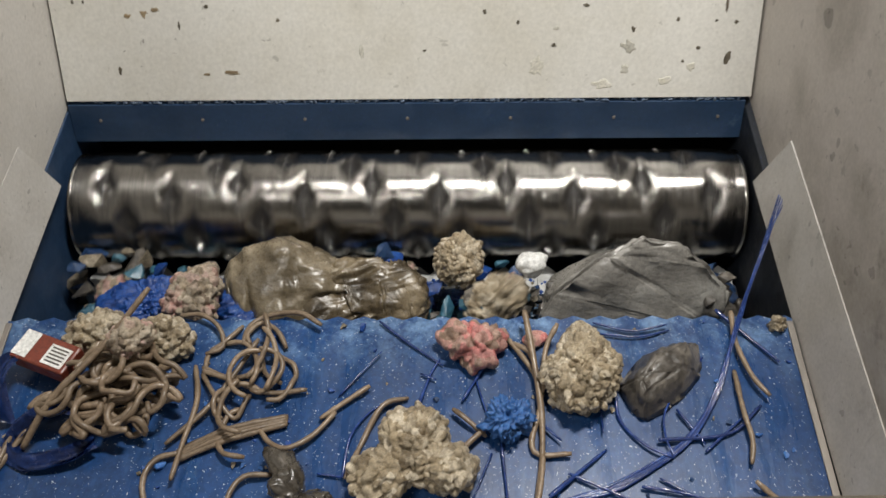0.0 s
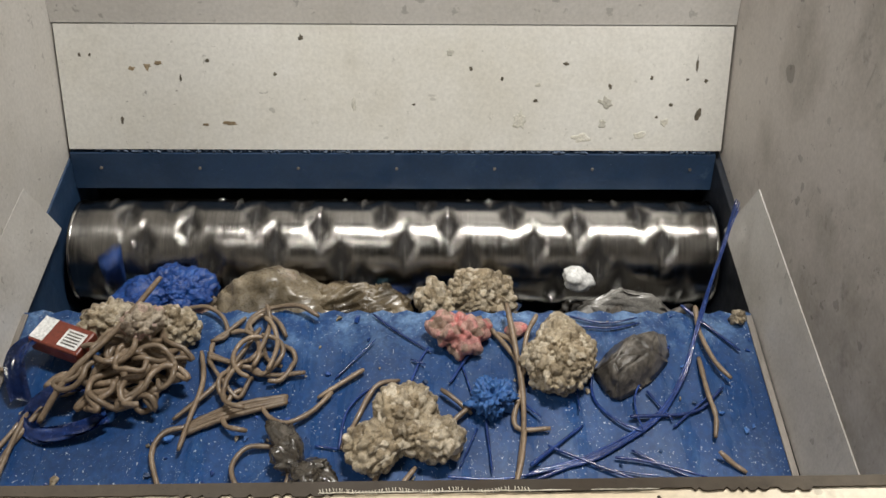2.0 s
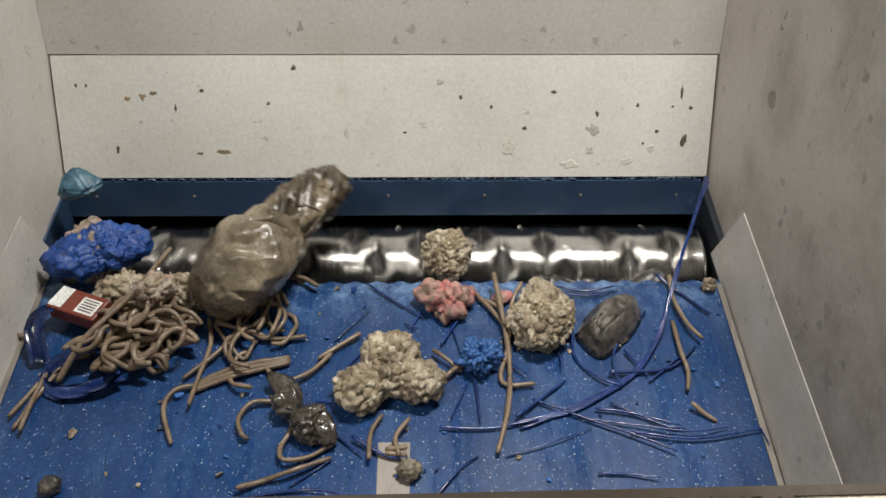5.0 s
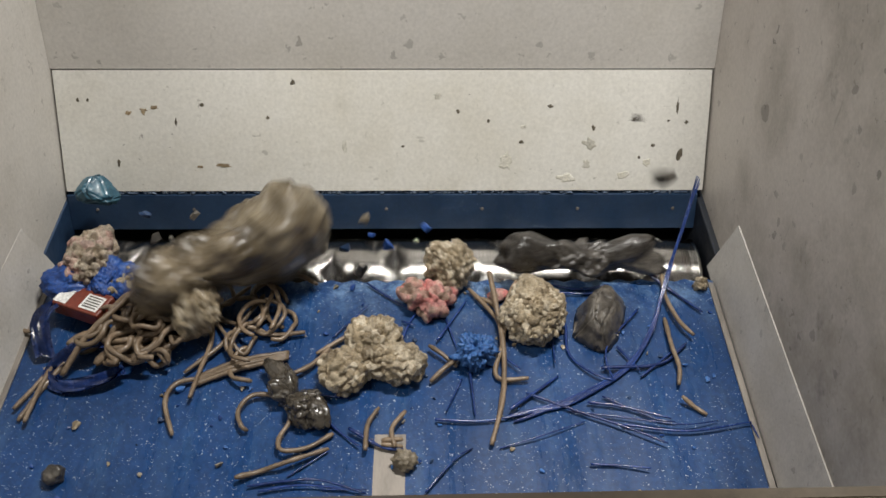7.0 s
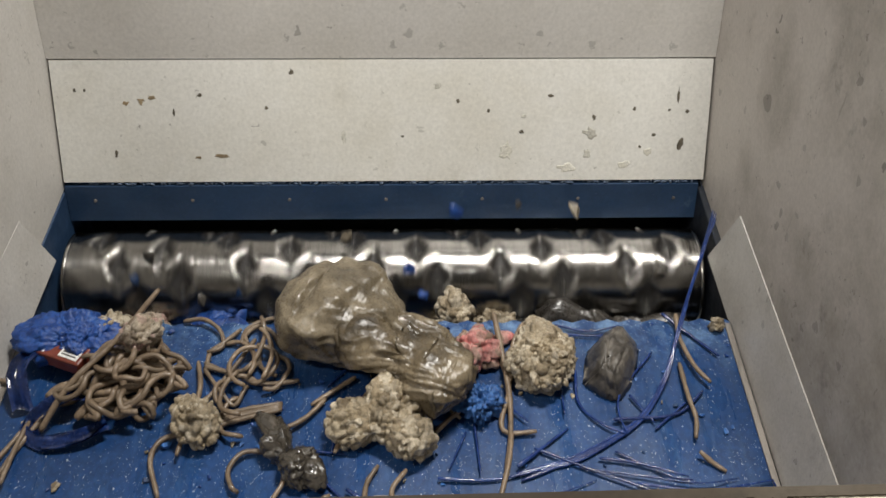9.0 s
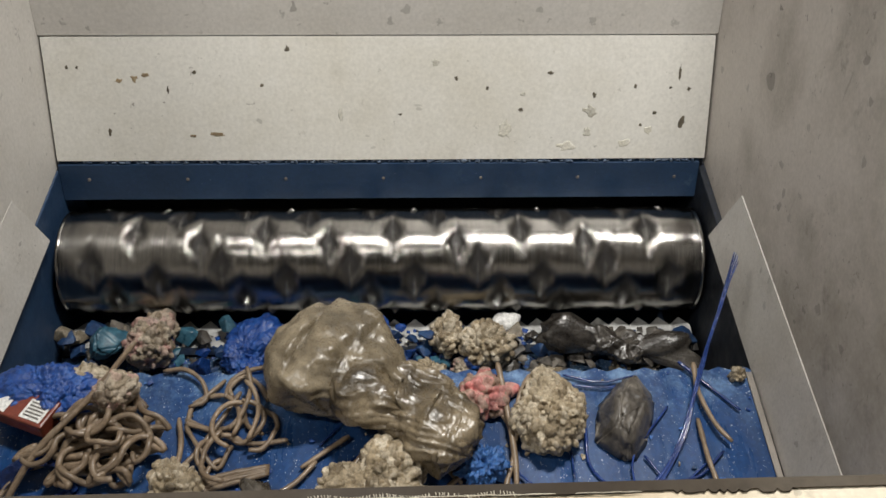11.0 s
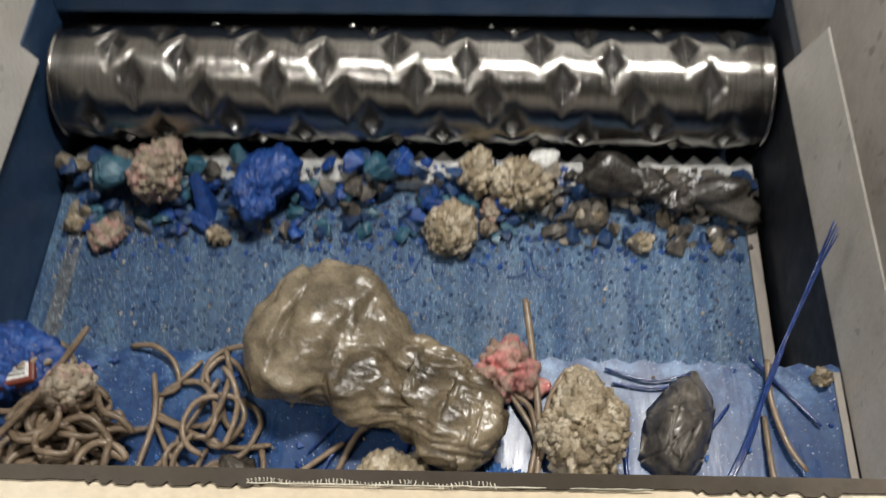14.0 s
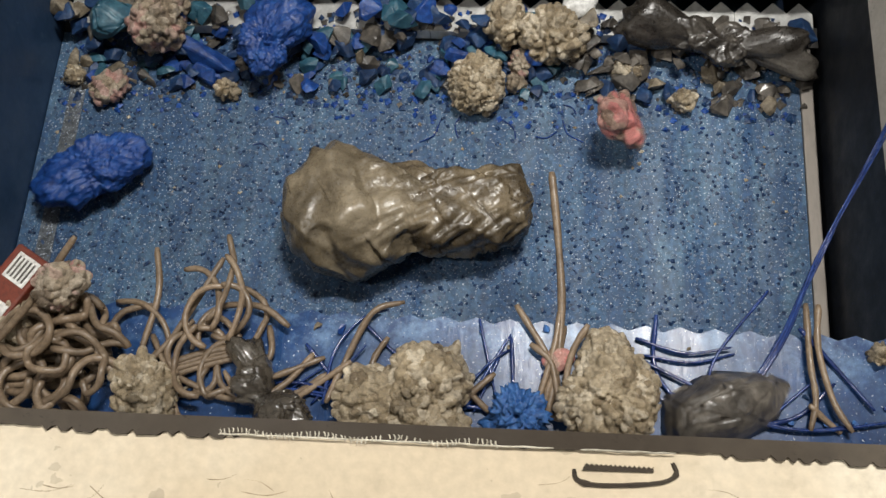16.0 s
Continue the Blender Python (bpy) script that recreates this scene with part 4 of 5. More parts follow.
# ---- lumps on the ram ----
def lump(name, bm, mat, label, category="plastic lump", group=""):
    return thing(name, bm, mat, label, category, group, smooth=True)


rides(lump("plastic_lump", pellets([(0.0, 0.042, 0.036, 0.046, 0.048, 0.044), (-0.050, -0.026, 0.030, 0.038, 0.038, 0.036), (0.054, -0.014, 0.032, 0.040, 0.038, 0.038), (0, 0.002, 0.03, 0.046, 0.034, 0.038)], 0.0066, 1, 0.005, 0.0, (0, 0.012, 0.028), 0.84), TAN, "large three-lobed lump of fused tan plastic pellets"),
      0.029, -0.25, TOP, 0, 0.012, later=[(3.9, 0.029, -0.25, TOP, 0), (6.3, -0.003, -0.203, TOP, 0), (7.2, -0.01, -0.205, TOP, 0), (7.6, 0.013, -0.221, TOP, -25), (13.9, 0.016, -0.221, TOP, -25), (15, 0.04, -0.130, TOP, -30)])
rides(lump("plastic_lump", pellets([(0, -0.015, 0.036, 0.054, 0.056, 0.042), (0.008, 0.056, 0.030, 0.022, 0.022, 0.024), (0.012, 0.02, 0.036, 0.043, 0.045, 0.036)], 0.0056, 2, 0.005, 0.0, (0, 0, 0.03), 0.88), TAN, "oval lump of crumbly fused tan plastic"),
      0.258, -0.110, TOP, 0, 0.035, later=[(3.9, 0.258, -0.11, TOP, 0), (6.3, 0.252, -0.100, TOP, 8)])
rides(lump("plastic_rock", hewn([(-0.078, -0.020, 0), (-0.062, 0.030, 0), (0.0, 0.044, 0), (0.062, 0.026, 0), (0.086, 0.004, 0), (0.05, -0.036, 0), (-0.02, -0.046, 0), (-0.07, -0.036, 0), (-0.052, 0.004, 0.056), (0.0, 0.012, 0.060), (0.056, 0.006, 0.032), (-0.06, -0.018, 0.048), (0.01, -0.022, 0.050)], 0.004, 3, 0.0026, 42, 8), STONE, "faceted charcoal grey rock-like plastic block"),
      0.377, -0.108, TOP, 40, 0.025, later=[(4.5, 0.377, -0.108, TOP, 40), (6.3, 0.370, -0.096, TOP, 66), (15.5, 0.374, -0.09, TOP, 66), (15.8, 0.384, -0.09, TOP, 18)])
PINK_BITS = [(0.030 * math.cos(i * 2.4) * (0.3 + 0.07 * i), 0.030 * math.sin(i * 2.4) * (0.3 + 0.07 * i), 0.022 + 0.016 * ((i * 7) % 5) / 5, 0.016 + 0.003 * (i % 3), 0.015, 0.016) for i in range(11)]
pink = lump("plastic_lump", pellets(PINK_BITS, 0.0095, 4, 0.003, 0.0, (0, 0, 0.025), 0.82), PINK, "knobbly cluster of pink and tan plastic beads")
blufl = lump("plastic_tuft", blob([(0, 0, 0.022, 0.030, 0.028, 0.024)], 5, 0.016, 60, 0.008, 0.006, 5, 0.004, 0.0, origin=(0, 0, 0.02)), BRIGHT_BLUE, "shaggy bright blue plastic tuft", "plastic tuft")
rides(blufl, 0.157, -0.182, TOP, 0, 0.01)
rides(lump("plastic_lump", blob([(-0.037, 0.042, 0.016, 0.018, 0.020, 0.017), (-0.02, 0.01, 0.018, 0.018, 0.028, 0.019), (0.010, -0.025, 0.02, 0.028, 0.026, 0.021), (0.03, -0.040, 0.018, 0.024, 0.020, 0.019)], 6, 0.014, 34, 0.004, 0.012, 6, 0.004, 0.0, ridges=0.012, origin=(-0.005, -0.005, 0.02)), BLACK, "twisted glossy black-brown plastic lump"),
      -0.108, -0.288, TOP, 0, 0.02, later=[(4, -0.108, -0.288, TOP, 0), (6.4, -0.119, -0.263, TOP, 0)])
tan_left = lump("plastic_lump", pellets([(0, 0, 0.024, 0.034, 0.03, 0.028), (0.02, 0.01, 0.02, 0.022, 0.02, 0.02)], 0.0056, 7, 0.005, 0.0, (0, 0, 0.02)), TAN, "small lump of fused tan plastic pellets")
rides(tan_left, -0.435, -0.048, TOP, 0, 0.04)
tan_hop = lump("plastic_lump", pellets([(0, 0, 0.024, 0.034, 0.03, 0.028), (-0.02, -0.01, 0.02, 0.022, 0.02, 0.02)], 0.006, 8, 0.005, 0.0, (0, 0, 0.02)), TAN, "small lump of pale fused plastic pellets")
rides(lump("plastic_lump", pellets([(0, 0, 0.02, 0.020, 0.022, 0.022), (0.01, 0.012, 0.03, 0.014, 0.014, 0.014)], 0.006, 9, 0.004, 0.0, (0, 0, 0.02)), PINK_TAN, "small pinkish white lump of fused pellets on the strand heap"),
      -0.365, -0.095, TOP + 0.052, 0, 0.11)

# crushed carton
carton = tagged(new("crushed_carton"), "crushed red-brown printed carton with a white label", "carton")
part("carton_body", box(bmesh.new(), -0.045, 0.045, -0.024, 0.024, 0, 0.028, 0.003), RED_CARD, carton)
part("label", box(bmesh.new(), 0.004, 0.038, -0.018, 0.014, 0.0282, 0.0290), WHITE_PLASTIC, carton, "white paper label")
for i in range(5):
    part("print_bar", box(bmesh.new(), 0.008, 0.034, -0.014 + i * 0.0055, -0.0115 + i * 0.0055, 0.0291, 0.0294), STONE, carton)
part("torn_flap", box(bmesh.new(), -0.044, -0.020, -0.020, 0.022, 0.0283, 0.0292), WHITE_PLASTIC, carton, "torn white card inside")
rides(carton, -0.490, -0.092, TOP + 0.022, -22, 0.12, later=[(11, -0.495, -0.10, TOP + 0.03, -22), (13, -0.485, -0.09, TOP + 0.03, -15), (15.5, -0.435, -0.02, TOP + 0.03, 60)])

# blue film at the left edge
def ribbon(pts, width, mat, label):
    bm = bmesh.new()
    P = [Vector(p) for p in pts]
    n = 8 * (len(P) - 1)
    rows = []
    for i in range(n + 1):
        u = i / n * (len(P) - 1)
        k = min(int(u), len(P) - 2)
        f = u - k
        a, b, c, d = P[max(k - 1, 0)], P[k], P[k + 1], P[min(k + 2, len(P) - 1)]
        q = 0.5 * ((2 * b) + (c - a) * f + (2 * a - 5 * b + 4 * c - d) * f * f + (3 * b - a - 3 * c + d) * f ** 3)
        t = (c - b).normalized()
        s = t.cross(Vector((0, 0, 1))).normalized()
        rows.append([bm.verts.new(q + s * width * (j / 4 - 0.5) + Vector((0, 0, 0.006 * math.sin(j * 1.4 + u * 2)))) for j in range(5)])
    for a, b in zip(rows, rows[1:]):
        for j in range(4):
            bm.faces.new((a[j], a[j + 1], b[j + 1], b[j]))
    r = bmesh.ops.solidify(bm, geom=list(bm.faces), thickness=0.0025)
    return thing("plastic_ribbon", bm, mat, label, "ribbon", "blue ribbons", smooth=True)


rides(ribbon([(0.07, 0.035, 0.022), (0.02, 0.03, 0.03), (-0.035, 0.0, 0.012), (-0.01, -0.035, 0.010), (0.05, -0.03, 0.012), (0.085, -0.01, 0.02)], 0.026, BLUE_WIRE, "glossy dark blue curled plastic ribbon"), -0.485, -0.205, TOP, 0, 0.06)
rides(ribbon([(0.0, -0.05, 0.012), (-0.012, 0.0, 0.045), (0.005, 0.05, 0.04), (0.05, 0.06, 0.03)], 0.030, BLUE_WIRE, "glossy dark blue bent plastic ribbon"), -0.535, -0.135, TOP, 0, 0.08)

# crumbs scattered over the ram
PEBBLES = [chip_mesh(700 + i, 1.0, 0.8) for i in range(4)]
PEBBLES = [finish(b) for b in PEBBLES]
for i in range(110):
    r = random.Random(900 + i)
    me = PEBBLES[i % 4].copy()
    me.materials.append(r.choice((BLUE, BRIGHT_BLUE, BRIGHT_BLUE, BLUE, TAN, TAN_GREY, BLUE_DARK)))
    s = r.uniform(0.0022, 0.0062) if i > 10 else r.uniform(0.006, 0.011)
    me.transform(Matrix.Diagonal((s, s, s * 0.8, 1)))
    ob = tagged(new("plastic_crumb", me), "small broken plastic crumb lying on the ram", "crumb", "crumbs on the ram")
    y = -0.01 - 0.43 * r.random() ** 1.4
    rides(ob, r.uniform(-0.55, 0.57), y, TOP + s * 0.55, r.uniform(0, 360), 0.02)
rides(lump("plastic_lump", blob([(0, 0, 0.013, 0.018, 0.014, 0.014)], 4, 0.004, 60, 0.004, 0.008, 11, 0.004, 0.0, origin=(0, 0, 0.01)), TAN_GREY, "pebble of pale fused plastic on the ram"), 0.047, -0.385, TOP, 0, 0.03)
rides(lump("plastic_lump", blob([(0, 0, 0.012, 0.017, 0.014, 0.014)], 4, 0.004, 60, 0.003, 0.02, 12, 0.004, 0.0, origin=(0, 0, 0.01)), STONE, "small brown plastic pebble on the ram"), -0.458, -0.404, TOP, 20, 0.03)
rides(lump("plastic_lump", blob([(0, 0, 0.01, 0.012, 0.011, 0.011)], 4, 0.004, 60, 0.004, 0.006, 13, 0.003, 0.0, origin=(0, 0, 0.01)), TAN, "tiny tan pellet lump at the ram's corner"), 0.556, -0.022, TOP, 20, 0.03)
rides(lump("plastic_chip", blob([(0, 0, 0.008, 0.019, 0.012, 0.009)], 4, 0.004, 40, 0.002, 0.02, 14, 0.003, 0.0, origin=(0, 0, 0.006)), PINK, "flat dull pink plastic chip on the ram"), 0.201, -0.049, TOP, 20, 0.03)

# ---- things with a path of their own ----
def roll(x, y, z, turn=0, spin=0, tilt=0):
    return pose(x, y, z, 0, tilt, turn) @ pose(0, 0, 0, spin, 0, 0)


bag = tagged(new("film_bag"), "big glossy brown twisted bundle of melted plastic film", "plastic film bundle")
part("pouch", film_body([(-0.180, -0.008, 0, 0.0, 0.0), (-0.170, -0.008, 0, 0.050, 0.038), (-0.14, -0.010, 0, 0.088, 0.064), (-0.095, -0.012, 0, 0.103, 0.076), (-0.045, -0.006, 0, 0.088, 0.066), (0.0, 0.004, 0, 0.058, 0.050), (0.04, 0.010, 0, 0.030, 0.030)],
                        [(-0.178, 0.0), (-0.09, 0.001), (-0.03, 0.005), (0.04, 0.010)], 21, 2.3, 5.0, 0.012, 11, 13, 7), FILM_PALE, bag, "pale shiny bulging pouch", smooth=True)
part("twisted_end", film_body([(-0.02, 0.012, 0, 0.030, 0.030), (0.02, 0.014, 0, 0.052, 0.046), (0.06, 0.012, -0.002, 0.057, 0.048), (0.11, 0.010, 0.0, 0.059, 0.045), (0.150, 0.002, 0.002, 0.052, 0.038), (0.166, -0.010, 0.004, 0.026, 0.020), (0.170, -0.010, 0.004, 0.0, 0.0)],
                              [(-0.02, 0.007), (0.05, 0.009), (0.12, 0.006), (0.17, 0.002)], 22, 2.8, 7.0, 0.014, 11, 13, 7), FILM, bag, "brown twisted end with tight folds", smooth=True)
part("loose_fold", film_body([(-0.055, -0.034, 0.020, 0.0, 0.0), (-0.050, -0.034, 0.020, 0.026, 0.024), (-0.02, -0.036, 0.020, 0.046, 0.038), (0.02, -0.030, 0.018, 0.046, 0.036), (0.06, -0.018, 0.012, 0.030, 0.026), (0.09, -0.010, 0.008, 0.004, 0.004)],
                             [(-0.055, 0.0), (0.0, 0.002), (0.06, 0.007)], 23, 2.2, 6.0, 0.008, 8, 12, 6), FILM, bag, "round folded end of the film", smooth=True)
moves(bag, [(0, roll(-.125, -.165, .110, -8, 40)), (1, roll(-.125, -.145, .108, -8, 44)), (1.5, roll(-.135, -.140, .115, -6, 46)), (2.5, roll(-.12, -.12, .12, -4, 52)), (3.2, roll(-.10, -.075, .165, -15, 70)),
            (3.5, roll(-.085, -.07, .175, -18, 80)), (4.2, roll(-.095, -.055, .19, 0, 100)), (5.0, roll(-.18, -.04, .30, 60, 130)), (5.7, roll(-.30, -.05, .34, 125, 160)),
            (6.3, roll(-.345, -.07, .355, 172, 190)), (6.6, roll(-.36, -.07, .345, 180, 205)), (6.9, roll(-.305, -.085, .33, 195, 230)), (7.0, roll(-.25, -.09, .325, 212, 250)),
            (7.2, roll(-.165, -.13, .345, 262, 300)), (7.4, roll(-.12, -.12, .30, 305, 345)), (7.6, roll(-.085, -.125, .285, 318, 330)), (7.9, roll(-.03, -.145, .285, 318, 358)), (8.2, roll(.005, -.18, .282, 317, 360)),
            (8.5, roll(.005, -.215, .282, 317, 360)), (9.5, roll(.008, -.285, .282, 317, 360)), (11, roll(.01, -.385, .282, 318, 360)), (12, roll(.010, -.431, .282, 322, 360)), (13, roll(.002, -.483, .282, 323, 360)),
            (14, roll(.012, -.550, .275, 324, 362)), (14.5, roll(.004, -.555, .255, 332, 366)), (15.0, roll(-.003, -.538, .195, 351, 372)), (15.2, roll(-.015, -.545, .16, 350, 392)), (15.4, roll(-.02, -.52, .12, 352, 450)), (15.6, roll(-.005, -.45, .095, 352, 500)), (15.8, roll(.0, -.425, .078, 364, 535)), (16, roll(.0, -.42, .074, 368, 540))])

moves(pink, [(0, pose(.109, -.054 + front(0), TOP)), (2, pose(.109, -.054 + front(2), TOP)), (4, pose(.109, -.054 + front(4), TOP)), (5.5, pose(.095, -.05 + front(5.5), TOP)), (6.4, pose(.082, -.05 + front(6.4), TOP)), (7.0, pose(.078, -.055 + front(7), TOP)),
             (7.3, pose(.080, -.055 + front(7.3), TOP)), (7.5, pose(.11, -.06 + front(7.5), TOP + .01, 0, 20, 30)), (7.7, pose(.125, -.06 + front(7.7), TOP, 0, 0, 60)), (8.5, pose(.14, -.075 + front(8.5), TOP, 0, 0, 60)), (11, pose(.15, -.065 + front(11), TOP, 0, 0, 60)), (12.5, pose(.155, -.055 + front(12.5), TOP, 0, 0, 60)),
             (14, pose(.152, -.03 + front(14), TOP, 0, 0, 60)), (14.5, pose(.14, -.52, .215, -20, 0, 70)), (14.8, pose(.125, -.50, .15, -60, 0, 80)), (15.2, pose(.11, -.475, .07, -70, 10, 90)), (15.6, pose(.12, -.42, .07, -60, 40, 100)), (15.8, pose(.25, -.33, .13, -40, 80, 120)), (16, pose(.305, -.27, .085, -30, 120, 160))])

blue_foam = lump("plastic_chunk", blob([(-0.03, 0, 0, 0.062, 0.045, 0.032), (0.04, 0.005, 0.0, 0.042, 0.032, 0.028), (0.0, 0.02, 0.0, 0.05, 0.03, 0.03)], 6, 0.022, 18, 0.003, 0.006, 31, 0.004, None), BLUE, "bright blue rough foamed plastic chunk", "plastic chunk")
moves(blue_foam, [(0, pose(-.40, -.20, .13)), (1.5, pose(-.385, -.15, .175, 10, 0, 10)), (2.5, pose(-.36, -.10, .17, 20, 0, 15)), (3.5, pose(-.33, -.06, .20, 10, 10, -10)), (4.2, pose(-.40, -.06, .235, 0, 10, 0)), (5.2, pose(-.48, -.05, .27, 0, 0, 20)), (6.3, pose(-.48, -.085, .262, 0, 0, 0)), (7, pose(-.475, -.088, .255, 0, 0, -5)),
                  (8, pose(-.48, -.065 + front(8), .255, 0, 0, -8)), (8.5, pose(-.48, -.065 + front(8.5), .255, 0, 0, -8)), (9.5, pose(-.475, -.07 + front(9.5), .255, 0, 0, -8)), (11, pose(-.468, -.07 + front(11), .255, 0, 0, -10)), (12, pose(-.468, -.07 + front(12), .255, 0, 0, -10)), (13, pose(-.468, -.065 + front(13), .255, 0, 0, -8)), (14, pose(-.47, -.045 + front(14), .255, 0, 0, 0)),
                  (14.5, pose(-.475, -.535, .24, -10, 0, 5)), (15, pose(-.49, -.535, .19, -20, 0, 5)), (15.4, pose(-.50, -.51, .13, -40, 0, 5)), (15.6, pose(-.49, -.44, .08, -50, 0, 0)), (15.8, pose(-.475, -.39, .06, -30, 0, 20)), (16, pose(-.474, -.36, .04, -10, 0, 25))])

moves(tan_hop, [(0, pose(-.333, -.052 + front(0), TOP)), (2, pose(-.333, -.052 + front(2), TOP)), (4, pose(-.333, -.052 + front(4), TOP)), (6.4, pose(-.325, -.055 + front(6.4), TOP + .01)), (6.8, pose(-.32, -.07 + front(6.8), TOP + .02, 0, 0, 20)), (7.0, pose(-.305, -.12 + front(7), TOP + .05, 40, 0, 60)), (7.2, pose(-.285, -.18 + front(7.2), TOP + .02, 60, 0, 100)), (7.4, pose(-.276, -.205 + front(7.4), TOP, 0, 0, 120))]
      + [(t, pose(-.275, max(-.213 + front(t), -.715), TOP, 0, 0, 120)) for t in (8, 8.5, 9.5, 11, 12, 13, 14, 15, 15.5, 16)])

# heavier pieces that end up on the floor before the knives
def pit(name, bm, mat, label, rest, early, category="plastic chunk", group=""):
    ob = thing(name, bm, mat, label, category, group, smooth=True)
    x, y, z, rz = rest
    rows = list(early) + [(10.5, pose(x, y, z, 0, 0, rz)), (13, pose(x, y, z, 0, 0, rz)), (16, pose(x, y, z, 0, 0, rz))]
    return moves(ob, rows)


def churn(x, seed, lo=0.05, hi=0.15):
    """Tumbling in the gap between the ram and the rotor."""
    r = random.Random(seed)
    rows = []
    for t in (0, .5, 1, 1.5, 2, 2.5, 3, 3.5, 4, 4.6, 5.2, 5.8, 6.4, 7, 7.5, 8, 8.5, 9, 9.6):
        f = front(t)
        y = r.uniform(max(f + 0.03, -0.22), max(f + 0.035, -0.08)) if f < -0.13 else r.uniform(-0.10, -0.075)
        rows.append((t, pose(x + r.uniform(-.05, .05), y, r.uniform(lo, hi), r.uniform(-40, 40), r.uniform(-40, 40), r.uniform(-40, 40))))
    return rows


big_blue = pit("plastic_chunk", blob([(0, 0.01, 0.035, 0.045, 0.062, 0.035), (0.018, 0.035, 0.04, 0.034, 0.034, 0.030)], 6, 0.022, 18, 0.003, 0.006, 41, 0.004, 0.0, origin=(0, 0, 0.03)), BLUE, "large glossy bright blue plastic chunk on the floor", (-.243, -.148, .022, -8), churn(-.30, 1, .02, .09))
pit("plastic_cup", rock(3, 0.044, 0.036, 0.030, 0.05), TEAL, "crumpled glossy teal plastic cup piece", (-.498, -.112, .028, 20),
    [(0, pose(-.52, -.2, .06)), (3.0, pose(-.52, -.13, .10, 10)), (4.0, pose(-.53, -.05, .20, 20)), (5, pose(-.535, .06, .30, 10)), (6.0, pose(-.527, .10, .285, 0, 20, 0)), (7.0, pose(-.530, .10, .28, 0, 25, 0)), (7.2, pose(-.545, .08, .25, 20, 40, 0)), (7.6, pose(-.54, .0, .20, 40, 40, 0)), (8.2, pose(-.53, -.085, .10, 20, 20, 0)), (9.2, pose(-.51, -.10, .05, 0, 0, 10))])
pit("plastic_lump", pellets([(0, 0, 0.03, 0.042, 0.046, 0.034), (0.01, 0.03, 0.04, 0.03, 0.028, 0.026)], 0.0075, 43, 0.005, 0.0, (0, 0, 0.03)), PINK_TAN, "fused lump of pinkish tan plastic pellets on the floor", (-.420, -.112, .024, 0),
    [(0, pose(-.335, -.215, .135)), (1, pose(-.34, -.18, .12, 10, 10, 10)), (2, pose(-.36, -.13, .10, 0, 30, 20)), (3.2, pose(-.50, -.06, .17, 20, 10, 0)), (4, pose(-.505, -.04, .19, 0, 0, 10)), (5.2, pose(-.51, -.04, .23, 0, 0, 30)), (6.4, pose(-.545, -.05, .24, 0, 0, 0)), (7, pose(-.50, -.045, .245, 20, 0, 0)), (7.6, pose(-.49, -.045, .225, 40, 0, 0)), (8.4, pose(-.46, -.085, .12, 20, 0, 0)), (9.2, pose(-.43, -.10, .05))])
pit("plastic_lump", pellets([(0, 0, 0.028, 0.034, 0.038, 0.03), (-0.02, 0.01, 0.02, 0.022, 0.018, 0.02)], 0.0052, 44, 0.005, 0.0, (0, 0, 0.025)), TAN, "roundish lump of fused tan plastic on the floor", (.080, -.200, .001, 10),
    [(0, pose(.092, -.11, .10)), (.5, pose(.10, -.10, .10, 20)), (1.5, pose(.11, -.11, .125, 30, 20, 0)), (2.4, pose(.14, -.085, .13, 10, 40, 0)), (3.5, pose(.165, -.065, .165, -10, 20, 0)), (4.2, pose(.15, -.04, .20, 10, 20, 0)), (5.2, pose(.09, -.03, .22, 30, 20, 0)), (6.4, pose(.075, -.035, .225, 10, 20, 0)), (7, pose(.112, -.03, .245, 60, 20, 0)), (7.2, pose(.15, -.03, .25, 90, 40, 0)), (7.5, pose(.22, -.04, .23, 60, 40, 0)), (8, pose(.20, -.07, .18, 40, 20, 0)), (9, pose(.12, -.10, .06, 0, 0, 0)), (10, pose(.09, -.15, .02, 0, 0, 0))], "plastic lump")
pit("plastic_lump", pellets([(0, 0, 0.022, 0.020, 0.03, 0.022), (0, 0.02, 0.03, 0.018, 0.018, 0.016)], 0.007, 45, 0.004, 0.0, (0, 0, 0.02)), TAN, "small knobbly tan plastic lump on the floor", (.118, -.105, .024, 0), churn(.12, 3), "plastic lump")
pit("plastic_lump", pellets([(0, 0, 0.026, 0.038, 0.038, 0.028)], 0.0072, 46, 0.004, 0.0, (0, 0, 0.02)), TAN, "crumbly pinkish tan plastic lump on the floor", (.188, -.120, .022, 0), churn(.21, 4), "plastic lump")
for i, (x, y, s) in enumerate(((-.31, -.205, .018), (-.498, -.216, .022), (.388, -.206, .018), (.135, -.185, .017), (-.56, -.19, .014), (.05, -.215, .009), (.30, -.16, .02), (.145, -.15, .018))):
    pit("plastic_lump", pellets([(0, 0, s * .7, s * .9, s * .8, s * .75)], max(.0035, s * .3), 50 + i, 0.003, 0.0, (0, 0, s * .7)), (TAN, PINK_TAN)[i % 2], "small crumbly tan plastic lump on the floor", (x, y, .001, 40 * i), churn(x, 10 + i, .02, .1), "plastic lump", "small tan lumps")
